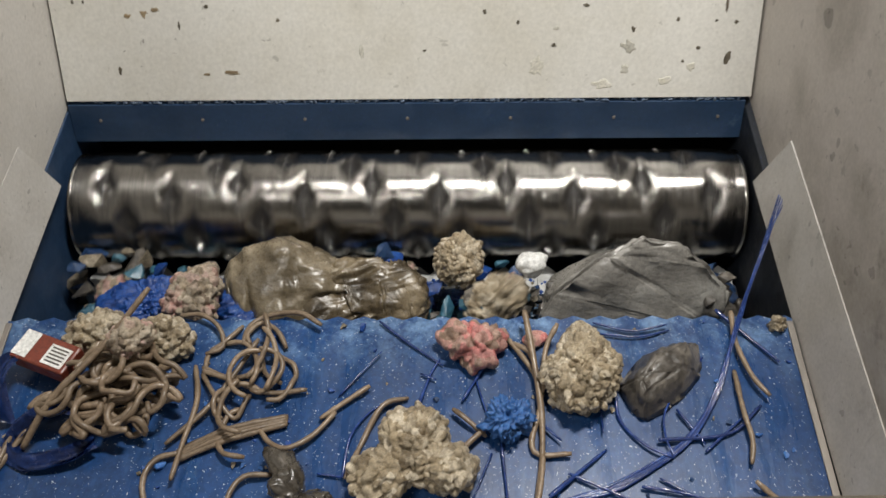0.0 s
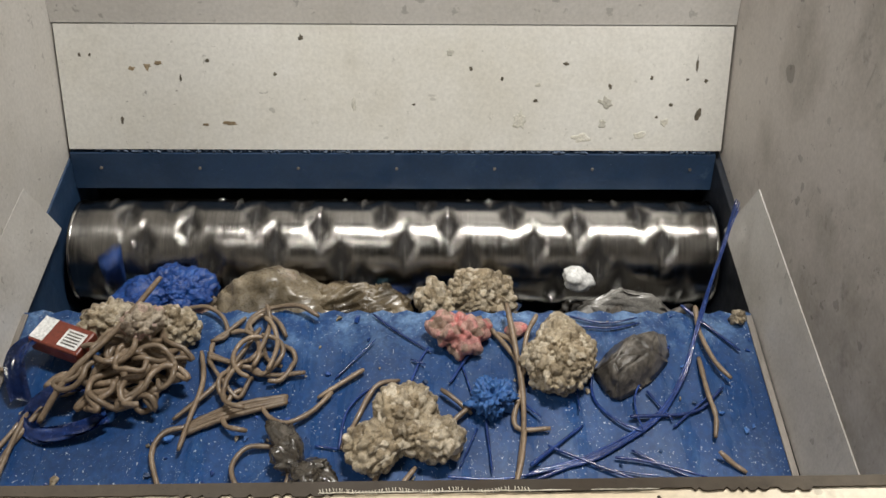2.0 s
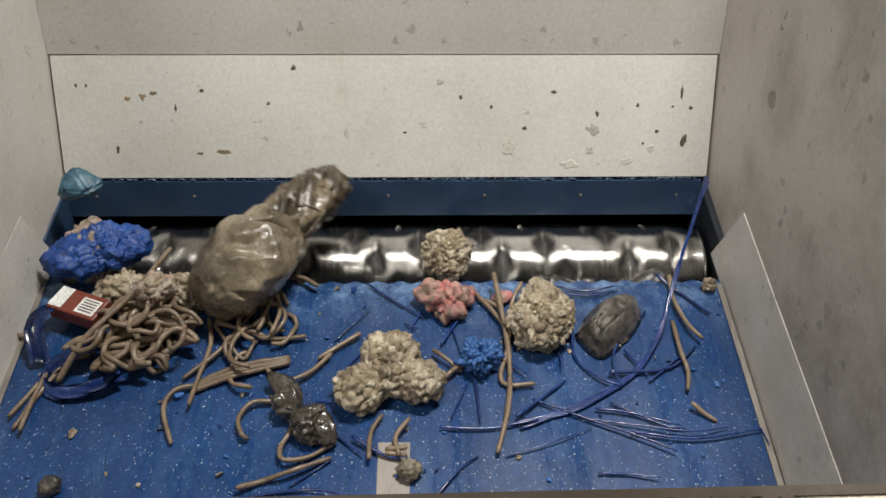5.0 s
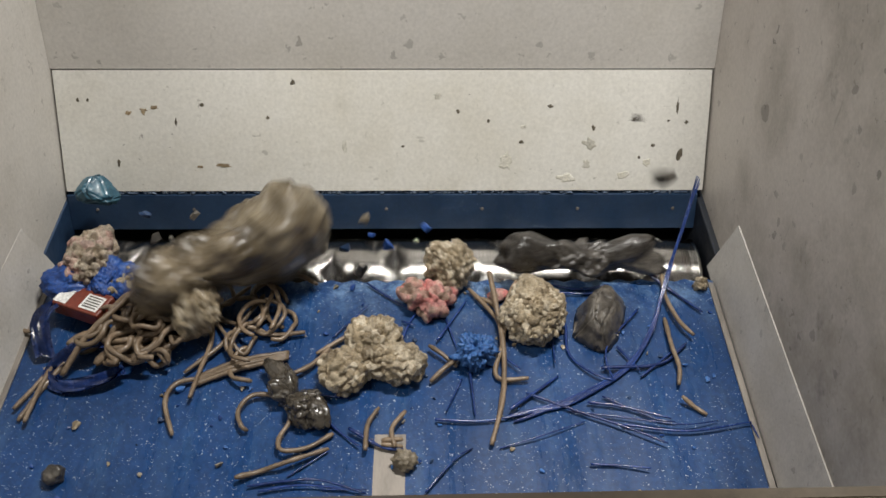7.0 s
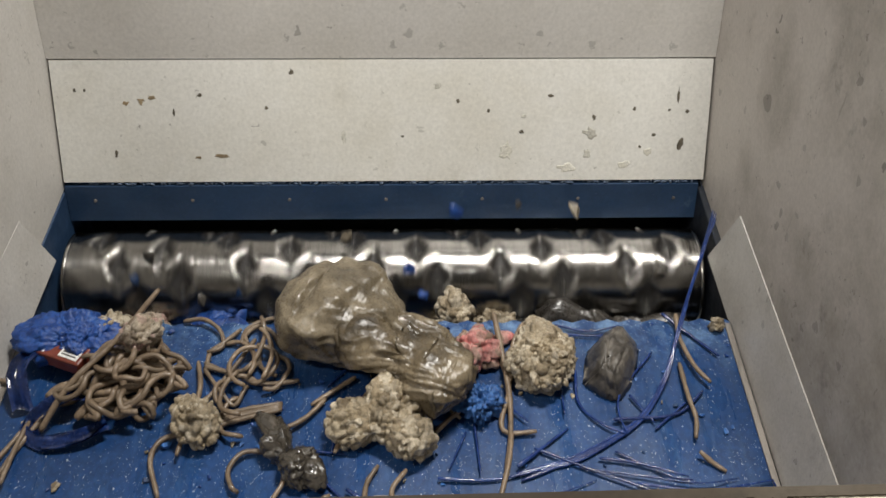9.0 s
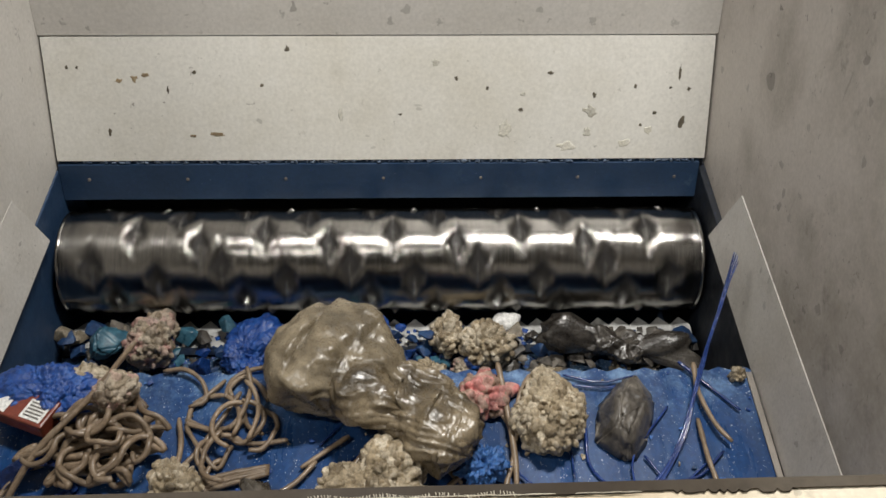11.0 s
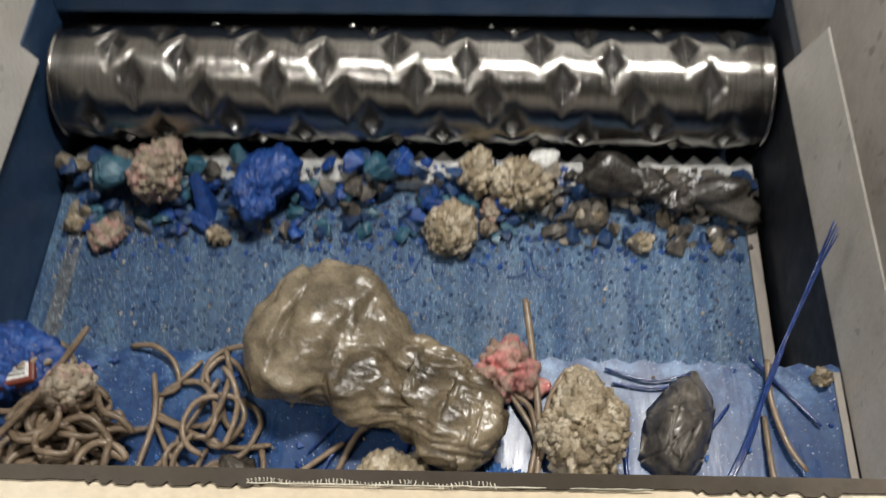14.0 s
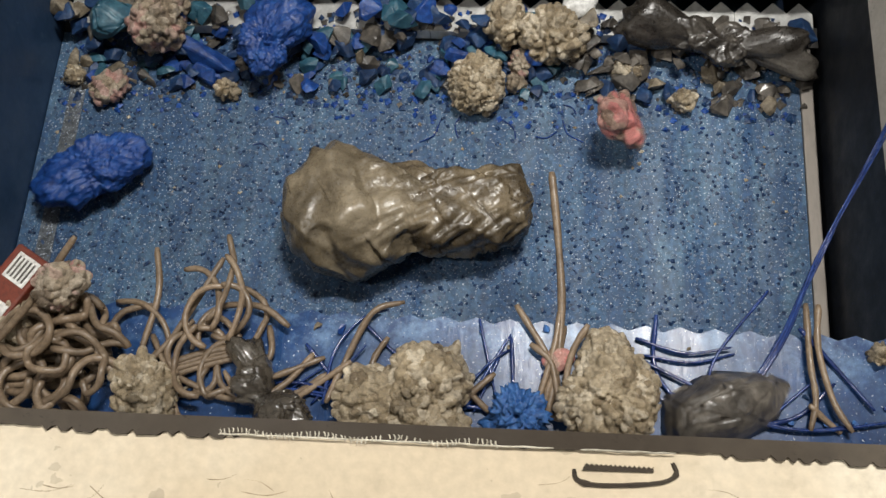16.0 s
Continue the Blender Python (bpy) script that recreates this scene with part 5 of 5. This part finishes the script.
slab_piece = pit("film_slab", blob([(-0.085, 0.016, 0.034, 0.045, 0.034, 0.036), (-0.03, 0.008, 0.03, 0.05, 0.026, 0.028), (0.03, 0.0, 0.024, 0.05, 0.036, 0.024), (0.09, -0.002, 0.028, 0.05, 0.030, 0.030), (0.125, -0.022, 0.022, 0.03, 0.026, 0.02)], 6, 0.020, 24, 0.0, .01, 47, 0.003, 0.0, ridges=0.022, origin=(0.01, 0, 0.022)), SLAB_FILM, "long wrinkled dark grey slab of melted plastic", (.425, -.122, .016, -3),
                 [(0, pose(.42, -.14, .03)), (3, pose(.42, -.12, .05, 0, 0, 0)), (4.5, pose(.40, -.09, .10, 0, 0, 10)), (5.6, pose(.36, -.06, .19, 0, 0, 20)), (6.4, pose(.30, -.05, .22, 10, 0, 10)), (7.0, pose(.34, -.03, .24, 20, 0, 10)), (7.2, pose(.42, -.03, .28, 30, -20, 10)), (7.4, pose(.42, -.01, .40, 30, -50, 10)), (7.5, pose(.46, .0, .46, 20, -70, 10)), (7.6, pose(.50, .0, .46, 20, -95, 10)), (7.7, pose(.50, -.01, .43, 20, -60, 10)), (7.8, pose(.47, -.02, .36, 20, 0, 10)), (7.9, pose(.43, -.03, .29, 20, -30, 10)), (8.2, pose(.40, -.06, .20, 10, -10, 0)), (9, pose(.41, -.10, .09))])
grey_film = pit("film_sheet", hewn([(-0.155, -0.05, -0.055), (0.155, -0.05, -0.055), (0.15, 0.05, -0.055), (-0.13, 0.05, -0.055), (-0.135, -0.03, 0.0), (-0.06, 0.0, 0.072), (0.0, 0.025, 0.096), (0.06, 0.02, 0.086), (0.12, 0.0, 0.05), (0.155, -0.01, 0.005)], 0.006, 4, 0.0055, 17, 48), FILM_GREY, "large crumpled sheet of grey translucent plastic film", (.37, -.075, -.095, 0),
                [(0, pose(.375, -.165, .14, 0, 4, 0)), (.5, pose(.38, -.15, .11, 0, 4, 0)), (1.5, pose(.39, -.125, .075, 0, 6, 0)), (2.5, pose(.39, -.10, .02, 0, 6, 0)), (3.2, pose(.38, -.085, -.06, 0, 0, 0)), (5, pose(.37, -.075, -.095))], "film sheet")
pit("plastic_scrap", blob([(0, 0, 0, 0.024, 0.022, 0.02), (0.014, 0.005, 0.01, 0.014, 0.012, 0.012)], 4, 0.006, 40, .003, .02, 49, 0.004, None), WHITE_PLASTIC, "white crumpled plastic scrap", (.224, -.070, .045, 0),
    [(0, pose(.21, -.115, .125)), (.8, pose(.24, -.11, .13, 20, 20)), (1.5, pose(.318, -.11, .155, 20, 60)), (2.0, pose(.316, -.095, .18, 40, 40)), (2.6, pose(.30, -.08, .12, 40, 40)), (3.5, pose(.26, -.085, .08)), (5.6, pose(.20, -.075, .16)), (6.3, pose(.125, .02, .28, 40, 40, 0)), (6.4, pose(.125, .02, .30, 60, 60, 0)), (6.7, pose(.16, .0, .26, 80, 80, 0)), (7.4, pose(.2, -.075, .12, 40, 40, 0)), (9, pose(.22, -.075, .06))])

# pieces flung about by the rotor
def flung(seed, size, mat, label, rows, name="plastic_chip"):
    ob = thing(name, chip_mesh(seed, size, 0.5), mat, label, "chip", "flung chips")
    moves(ob, [(t, pose(x, y, z, 70 * k, 40 * k, 30 * k)) for k, (t, x, y, z) in enumerate(rows)])


flung(61, .056, BLUE, "bright blue plastic piece flung up by the rotor", [(0, -.45, -.17, .05), (1.6, -.45, -.12, .12), (2.1, -.47, -.06, .25), (2.4, -.475, .0, .53), (2.5, -.43, .0, .455), (2.7, -.44, .0, .38), (3.0, -.46, .0, .36), (3.2, -.453, .0, .44), (3.5, -.48, .05, .61), (3.6, -.462, .05, .575), (4.0, -.318, .05, .325), (4.2, -.30, .0, .265), (5.0, -.30, -.07, .12), (6.5, -.3, -.085, .06), (8, -.33, -.1, .05), (10.3, -.343, -.15, .025), (13, -.343, -.15, .025), (16, -.343, -.15, .025)])
flung(62, .030, STONE, "dark grey plastic chip flung up by the rotor", [(0, .3, -.14, .05), (5.5, .3, -.08, .1), (6.2, .31, .0, .3), (6.4, .31, .05, .445), (6.5, .335, .05, .62), (6.6, .345, .05, .625), (6.8, .40, .05, .60), (6.9, .44, .05, .48), (7.0, .49, .05, .37), (7.2, .50, .04, .28), (7.8, .45, -.08, .10), (10.3, .30, -.17, .012), (13, .30, -.17, .012), (16, .30, -.17, .012)])
flung(63, .014, STONE, "dark brown plastic chip flung up by the rotor", [(0, .2, -.14, .05), (6.3, .3, -.08, .1), (6.8, .42, .05, .3), (6.9, .45, .05, .48), (7.3, .30, .05, .50), (7.5, .372, .1, .432), (7.8, .36, .05, .35), (8.3, .3, -.08, .10), (10.3, .25, -.19, .008), (13, .25, -.19, .008), (16, .25, -.19, .008)])
flung(64, .026, STONE, "black-brown plastic chip flung up by the rotor", [(0, 0, -.14, .05), (7.2, 0, -.08, .1), (7.8, .0, .02, .3), (8.0, .17, .1, .60), (8.1, .04, .06, .45), (8.2, -.02, .05, .46), (8.4, -.186, .1, .42), (8.6, -.19, .05, .38), (9.0, -.1, -.07, .12), (10.3, -.10, -.16, .014), (13, -.10, -.16, .014), (16, -.10, -.16, .014)])
flung(65, .020, STONE, "small dark plastic chip flung up by the rotor", [(0, -.2, -.14, .05), (7.0, -.2, -.08, .1), (7.3, .06, .1, .62), (7.5, .015, .1, .612), (7.6, -.10, .1, .60), (7.9, -.43, .1, .40), (8.4, -.4, .0, .25), (9, -.35, -.09, .08), (10.3, -.2, -.19, .008), (13, -.2, -.19, .008), (16, -.2, -.19, .008)])
flung(66, .022, BLUE, "small blue plastic chip flung up by the rotor", [(0, -.5, -.14, .05), (6.9, -.5, -.08, .1), (7.3, -.55, .0, .47), (7.5, -.50, .0, .665), (7.7, -.45, .05, .48), (7.9, -.44, .05, .28), (9, -.5, -.09, .05), (10.3, -.53, -.19, .008), (13, -.53, -.19, .008), (16, -.53, -.19, .008)])
flung(67, .020, TAN_GREY, "pale plastic chip flung up by the rotor", [(0, .4, -.14, .05), (8.2, .4, -.08, .1), (8.5, .36, .0, .28), (8.7, .335, .05, .345), (9.2, .34, -.02, .25), (9.7, .35, -.10, .08), (10.3, .345, -.175, .01), (13, .345, -.175, .01), (16, .345, -.175, .01)])
flung(68, .020, BLUE_DARK, "dark blue plastic chip before the rotor", [(0, .15, -.14, .05), (1.3, .17, -.08, .15), (1.5, .17, -.045, .19), (1.8, .17, -.09, .1), (5.8, .1, -.08, .12), (6.4, -.03, -.045, .205), (6.8, -.03, -.09, .1), (10.3, .16, -.16, .012), (13, .16, -.16, .012), (16, .16, -.16, .012)])

# small bits hopping above the rotor
for i in range(16):
    r = random.Random(8000 + i)
    x, y0 = r.uniform(-.5, .5), r.uniform(-.16, -.08)
    rows = [(0, x, -.14, .05), (5.2, x, -.085, .08)]
    t = 5.6 + r.uniform(0, .4)
    while t < 9.0:
        rows.append((round(t, 1), x + r.uniform(-.06, .06), r.uniform(-.045, .03), r.choice((.215, .23, .25, .28, .36))))
        t += r.uniform(.25, .45)
    rows += [(9.5, x, -.10, .06), (10.4, x, y0, .035), (13, x, y0, .035), (16, x, y0, .035)]
    flung(80 + i, r.uniform(.008, .019), r.choice((STONE, STONE, BLUE_DARK, TAN_GREY, BLUE)), "small plastic chip hopping above the rotor", rows)

# the litter of chips before the knives
LITTER = [finish(chip_mesh(1000 + i, 1.0, 0.55)) for i in range(6)]
SHADES = (BLUE_DARK, BLUE, BLUE_DARK, TEAL, BLUE, BLUE, TEAL, TEAL, STONE, BLUE_DARK)
LITTER_ROWS = []
for i in range(298):
    r = random.Random(2000 + i)
    x = r.uniform(-.58, .565)
    mat = r.choice(SHADES)
    if x > .22:
        mat = r.choice((STONE, STONE, STONE, STONE, TAN_GREY, BLUE_DARK))
    if x < -.45:
        mat = r.choice((STONE, TAN_GREY, BLUE_DARK, TEAL, TAN_GREY))
    y = (-.090 if x > .2 else -.074) - .125 * r.random() ** 1.1
    s = r.uniform(.011, .026) * (1.15 if y > -.13 else .85)
    me = LITTER[i % 6].copy()
    me.materials.append(mat)
    me.transform(Matrix.Diagonal((s, s, s, 1)))
    z = (.028 if y > -.1045 else 0) + s * .45 + (.022 * r.random() if y > -.15 else 0)
    ob = tagged(new("plastic_chip", me), {BLUE_DARK: "broken navy blue plastic chip", TEAL: "broken teal plastic chip", BLUE: "broken bright blue plastic chip", STONE: "broken charcoal plastic chip"}.get(mat, "broken dull tan plastic chip") + " among the litter before the knives", "chip", "litter of chips")
    ob.matrix_basis = pose(x, y, z, r.uniform(-25, 25), r.uniform(-25, 25), r.uniform(0, 360))
    LITTER_ROWS.append((ob, x, y, z, i))

# fine fibres and crumbs on the floor
for i in range(9):
    r = random.Random(3000 + i)
    x, y, a = r.uniform(-.5, .5), r.uniform(-.30, -.21), r.uniform(0, 6.28)
    L = r.uniform(.02, .05)
    bm = tube_mesh(bmesh.new(), [(0, 0, .0015), (math.cos(a) * L * .5, math.sin(a) * L * .5, .002), (math.cos(a + .4) * L, math.sin(a + .4) * L, .0015)], .0011, 5)
    thing("floor_fibre", bm, BLUE_WIRE, "short dark fibre lying on the scuffed floor", "fibre", "fibres on the floor").location = (x, y, 0)
bm = bmesh.new()
rnd = random.Random(77)
for i in range(900):
    s = rnd.uniform(.0006, .0022)
    bmesh.ops.create_cube(bm, size=s * 2, matrix=pose(rnd.uniform(-.59, .555), -.61 + .48 * rnd.random(), s * .5, 0, 0, rnd.uniform(0, 90)) @ Matrix.Diagonal((1, rnd.uniform(.5, 2), .5, 1)))
thing("floor_dust", bm, BLUE_DARK, "blue plastic dust and slivers on the floor", "dust", kind="stuff")


def flakes(name, count, seed, y0, y1, power, sizes, mat, label):
    """Loose angular flakes too small to count, joined into one mesh."""
    r = random.Random(seed)
    vs, fs = [], []
    for _ in range(count):
        x, y, s = r.uniform(-.585, .55), y0 + (y1 - y0) * r.random() ** power, r.uniform(*sizes)
        z = .028 if y > -.1045 else 0.0
        a, n = r.uniform(0, 6.28), len(vs)
        for k in range(4):
            q = s * r.uniform(.6, 1.3)
            vs.append((x + q * math.cos(a + 1.57 * k), y + q * math.sin(a + 1.57 * k), z + s * r.uniform(.05, .35)))
        vs += [(x + r.uniform(-.3, .3) * s, y + r.uniform(-.3, .3) * s, z + s * r.uniform(.5, .9)), (x, y, z - .0002)]
        fs += [(n + k, n + (k + 1) % 4, n + 4) for k in range(4)] + [(n + (k + 1) % 4, n + k, n + 5) for k in range(4)]
    me = bpy.data.meshes.new("mesh")
    me.from_pydata(vs, [], fs)
    me.materials.append(mat)
    me.update()
    tagged(new(name, me), label, "flakes", kind="stuff")


flakes("navy_flakes", 420, 81, -.07, -.23, 1.0, (.003, .008), BLUE_DARK, "fine navy plastic flakes between the larger chips")
flakes("blue_flakes", 360, 82, -.07, -.25, 1.0, (.0025, .007), BLUE, "fine bright blue plastic flakes between the larger chips")
flakes("grey_flakes", 260, 83, -.07, -.22, 1.0, (.003, .008), STONE, "fine charcoal plastic flakes between the larger chips")
flakes("pale_flakes", 4200, 84, -.10, -.72, 0.9, (.0010, .0036), PALE_BLUE, "pale blue plastic flakes strewn over the floor")
flakes("dark_flakes", 3400, 86, -.10, -.72, 0.9, (.0010, .0040), BLUE_DARK, "dark blue plastic flakes strewn over the floor")
flakes("tan_flakes", 140, 85, -.08, -.40, 1.2, (.0015, .004), TAN, "pale tan plastic flakes strewn over the floor")


# ---- motions ----
def motions():
    walk(rotor, [(k / 30, pose(0, RY, RZ, 23 * k, 0, 0)) for k in range(481)])
    walk(ram, [(t, pose(0, front(t), 0)) for t in TIMES])
    for ob, x, y, z, rz, reach, later in RIDERS:
        rows = []
        for t in TIMES:
            X, Y, Z, A = x, y, z, rz
            if later and t >= later[0][0]:
                for k in range(len(later)):
                    if t >= later[k][0]:
                        a, b = later[k], later[min(k + 1, len(later) - 1)]
                        f = 0 if b[0] == a[0] else min(1, (t - a[0]) / (b[0] - a[0]))
                        X, Y, Z, A = (a[j] + (b[j] - a[j]) * f for j in (1, 2, 3, 4))
            rows.append((t, pose(X, max(Y + front(t), -.73 + reach), Z, 0, 0, A)))
        walk(ob, rows)
    for ob, rows in MOVERS:
        walk(ob, rows)
    for ob, x, y, z, i in LITTER_ROWS:
        r = random.Random(5000 + i)
        rest = ob.matrix_basis.copy()
        rows = []
        for t in (0, 1, 2, 3, 4, 5, 6, 6.5, 7, 7.5, 8, 8.5, 9.3):
            f = front(t)
            lo = f + .02 if f < -.13 else f - .06
            hi = -.075
            yy = min(max(y, lo + .03 * r.random()), max(hi, lo)) if lo < hi else lo
            rows.append((t, pose(x + r.uniform(-.03, .03), yy, .02 + .11 * r.random() ** 1.5, r.uniform(-40, 40), r.uniform(-40, 40), r.uniform(0, 80))))
        walk(ob, rows + [(10.4, rest), (13, rest), (16, rest)])


motions()
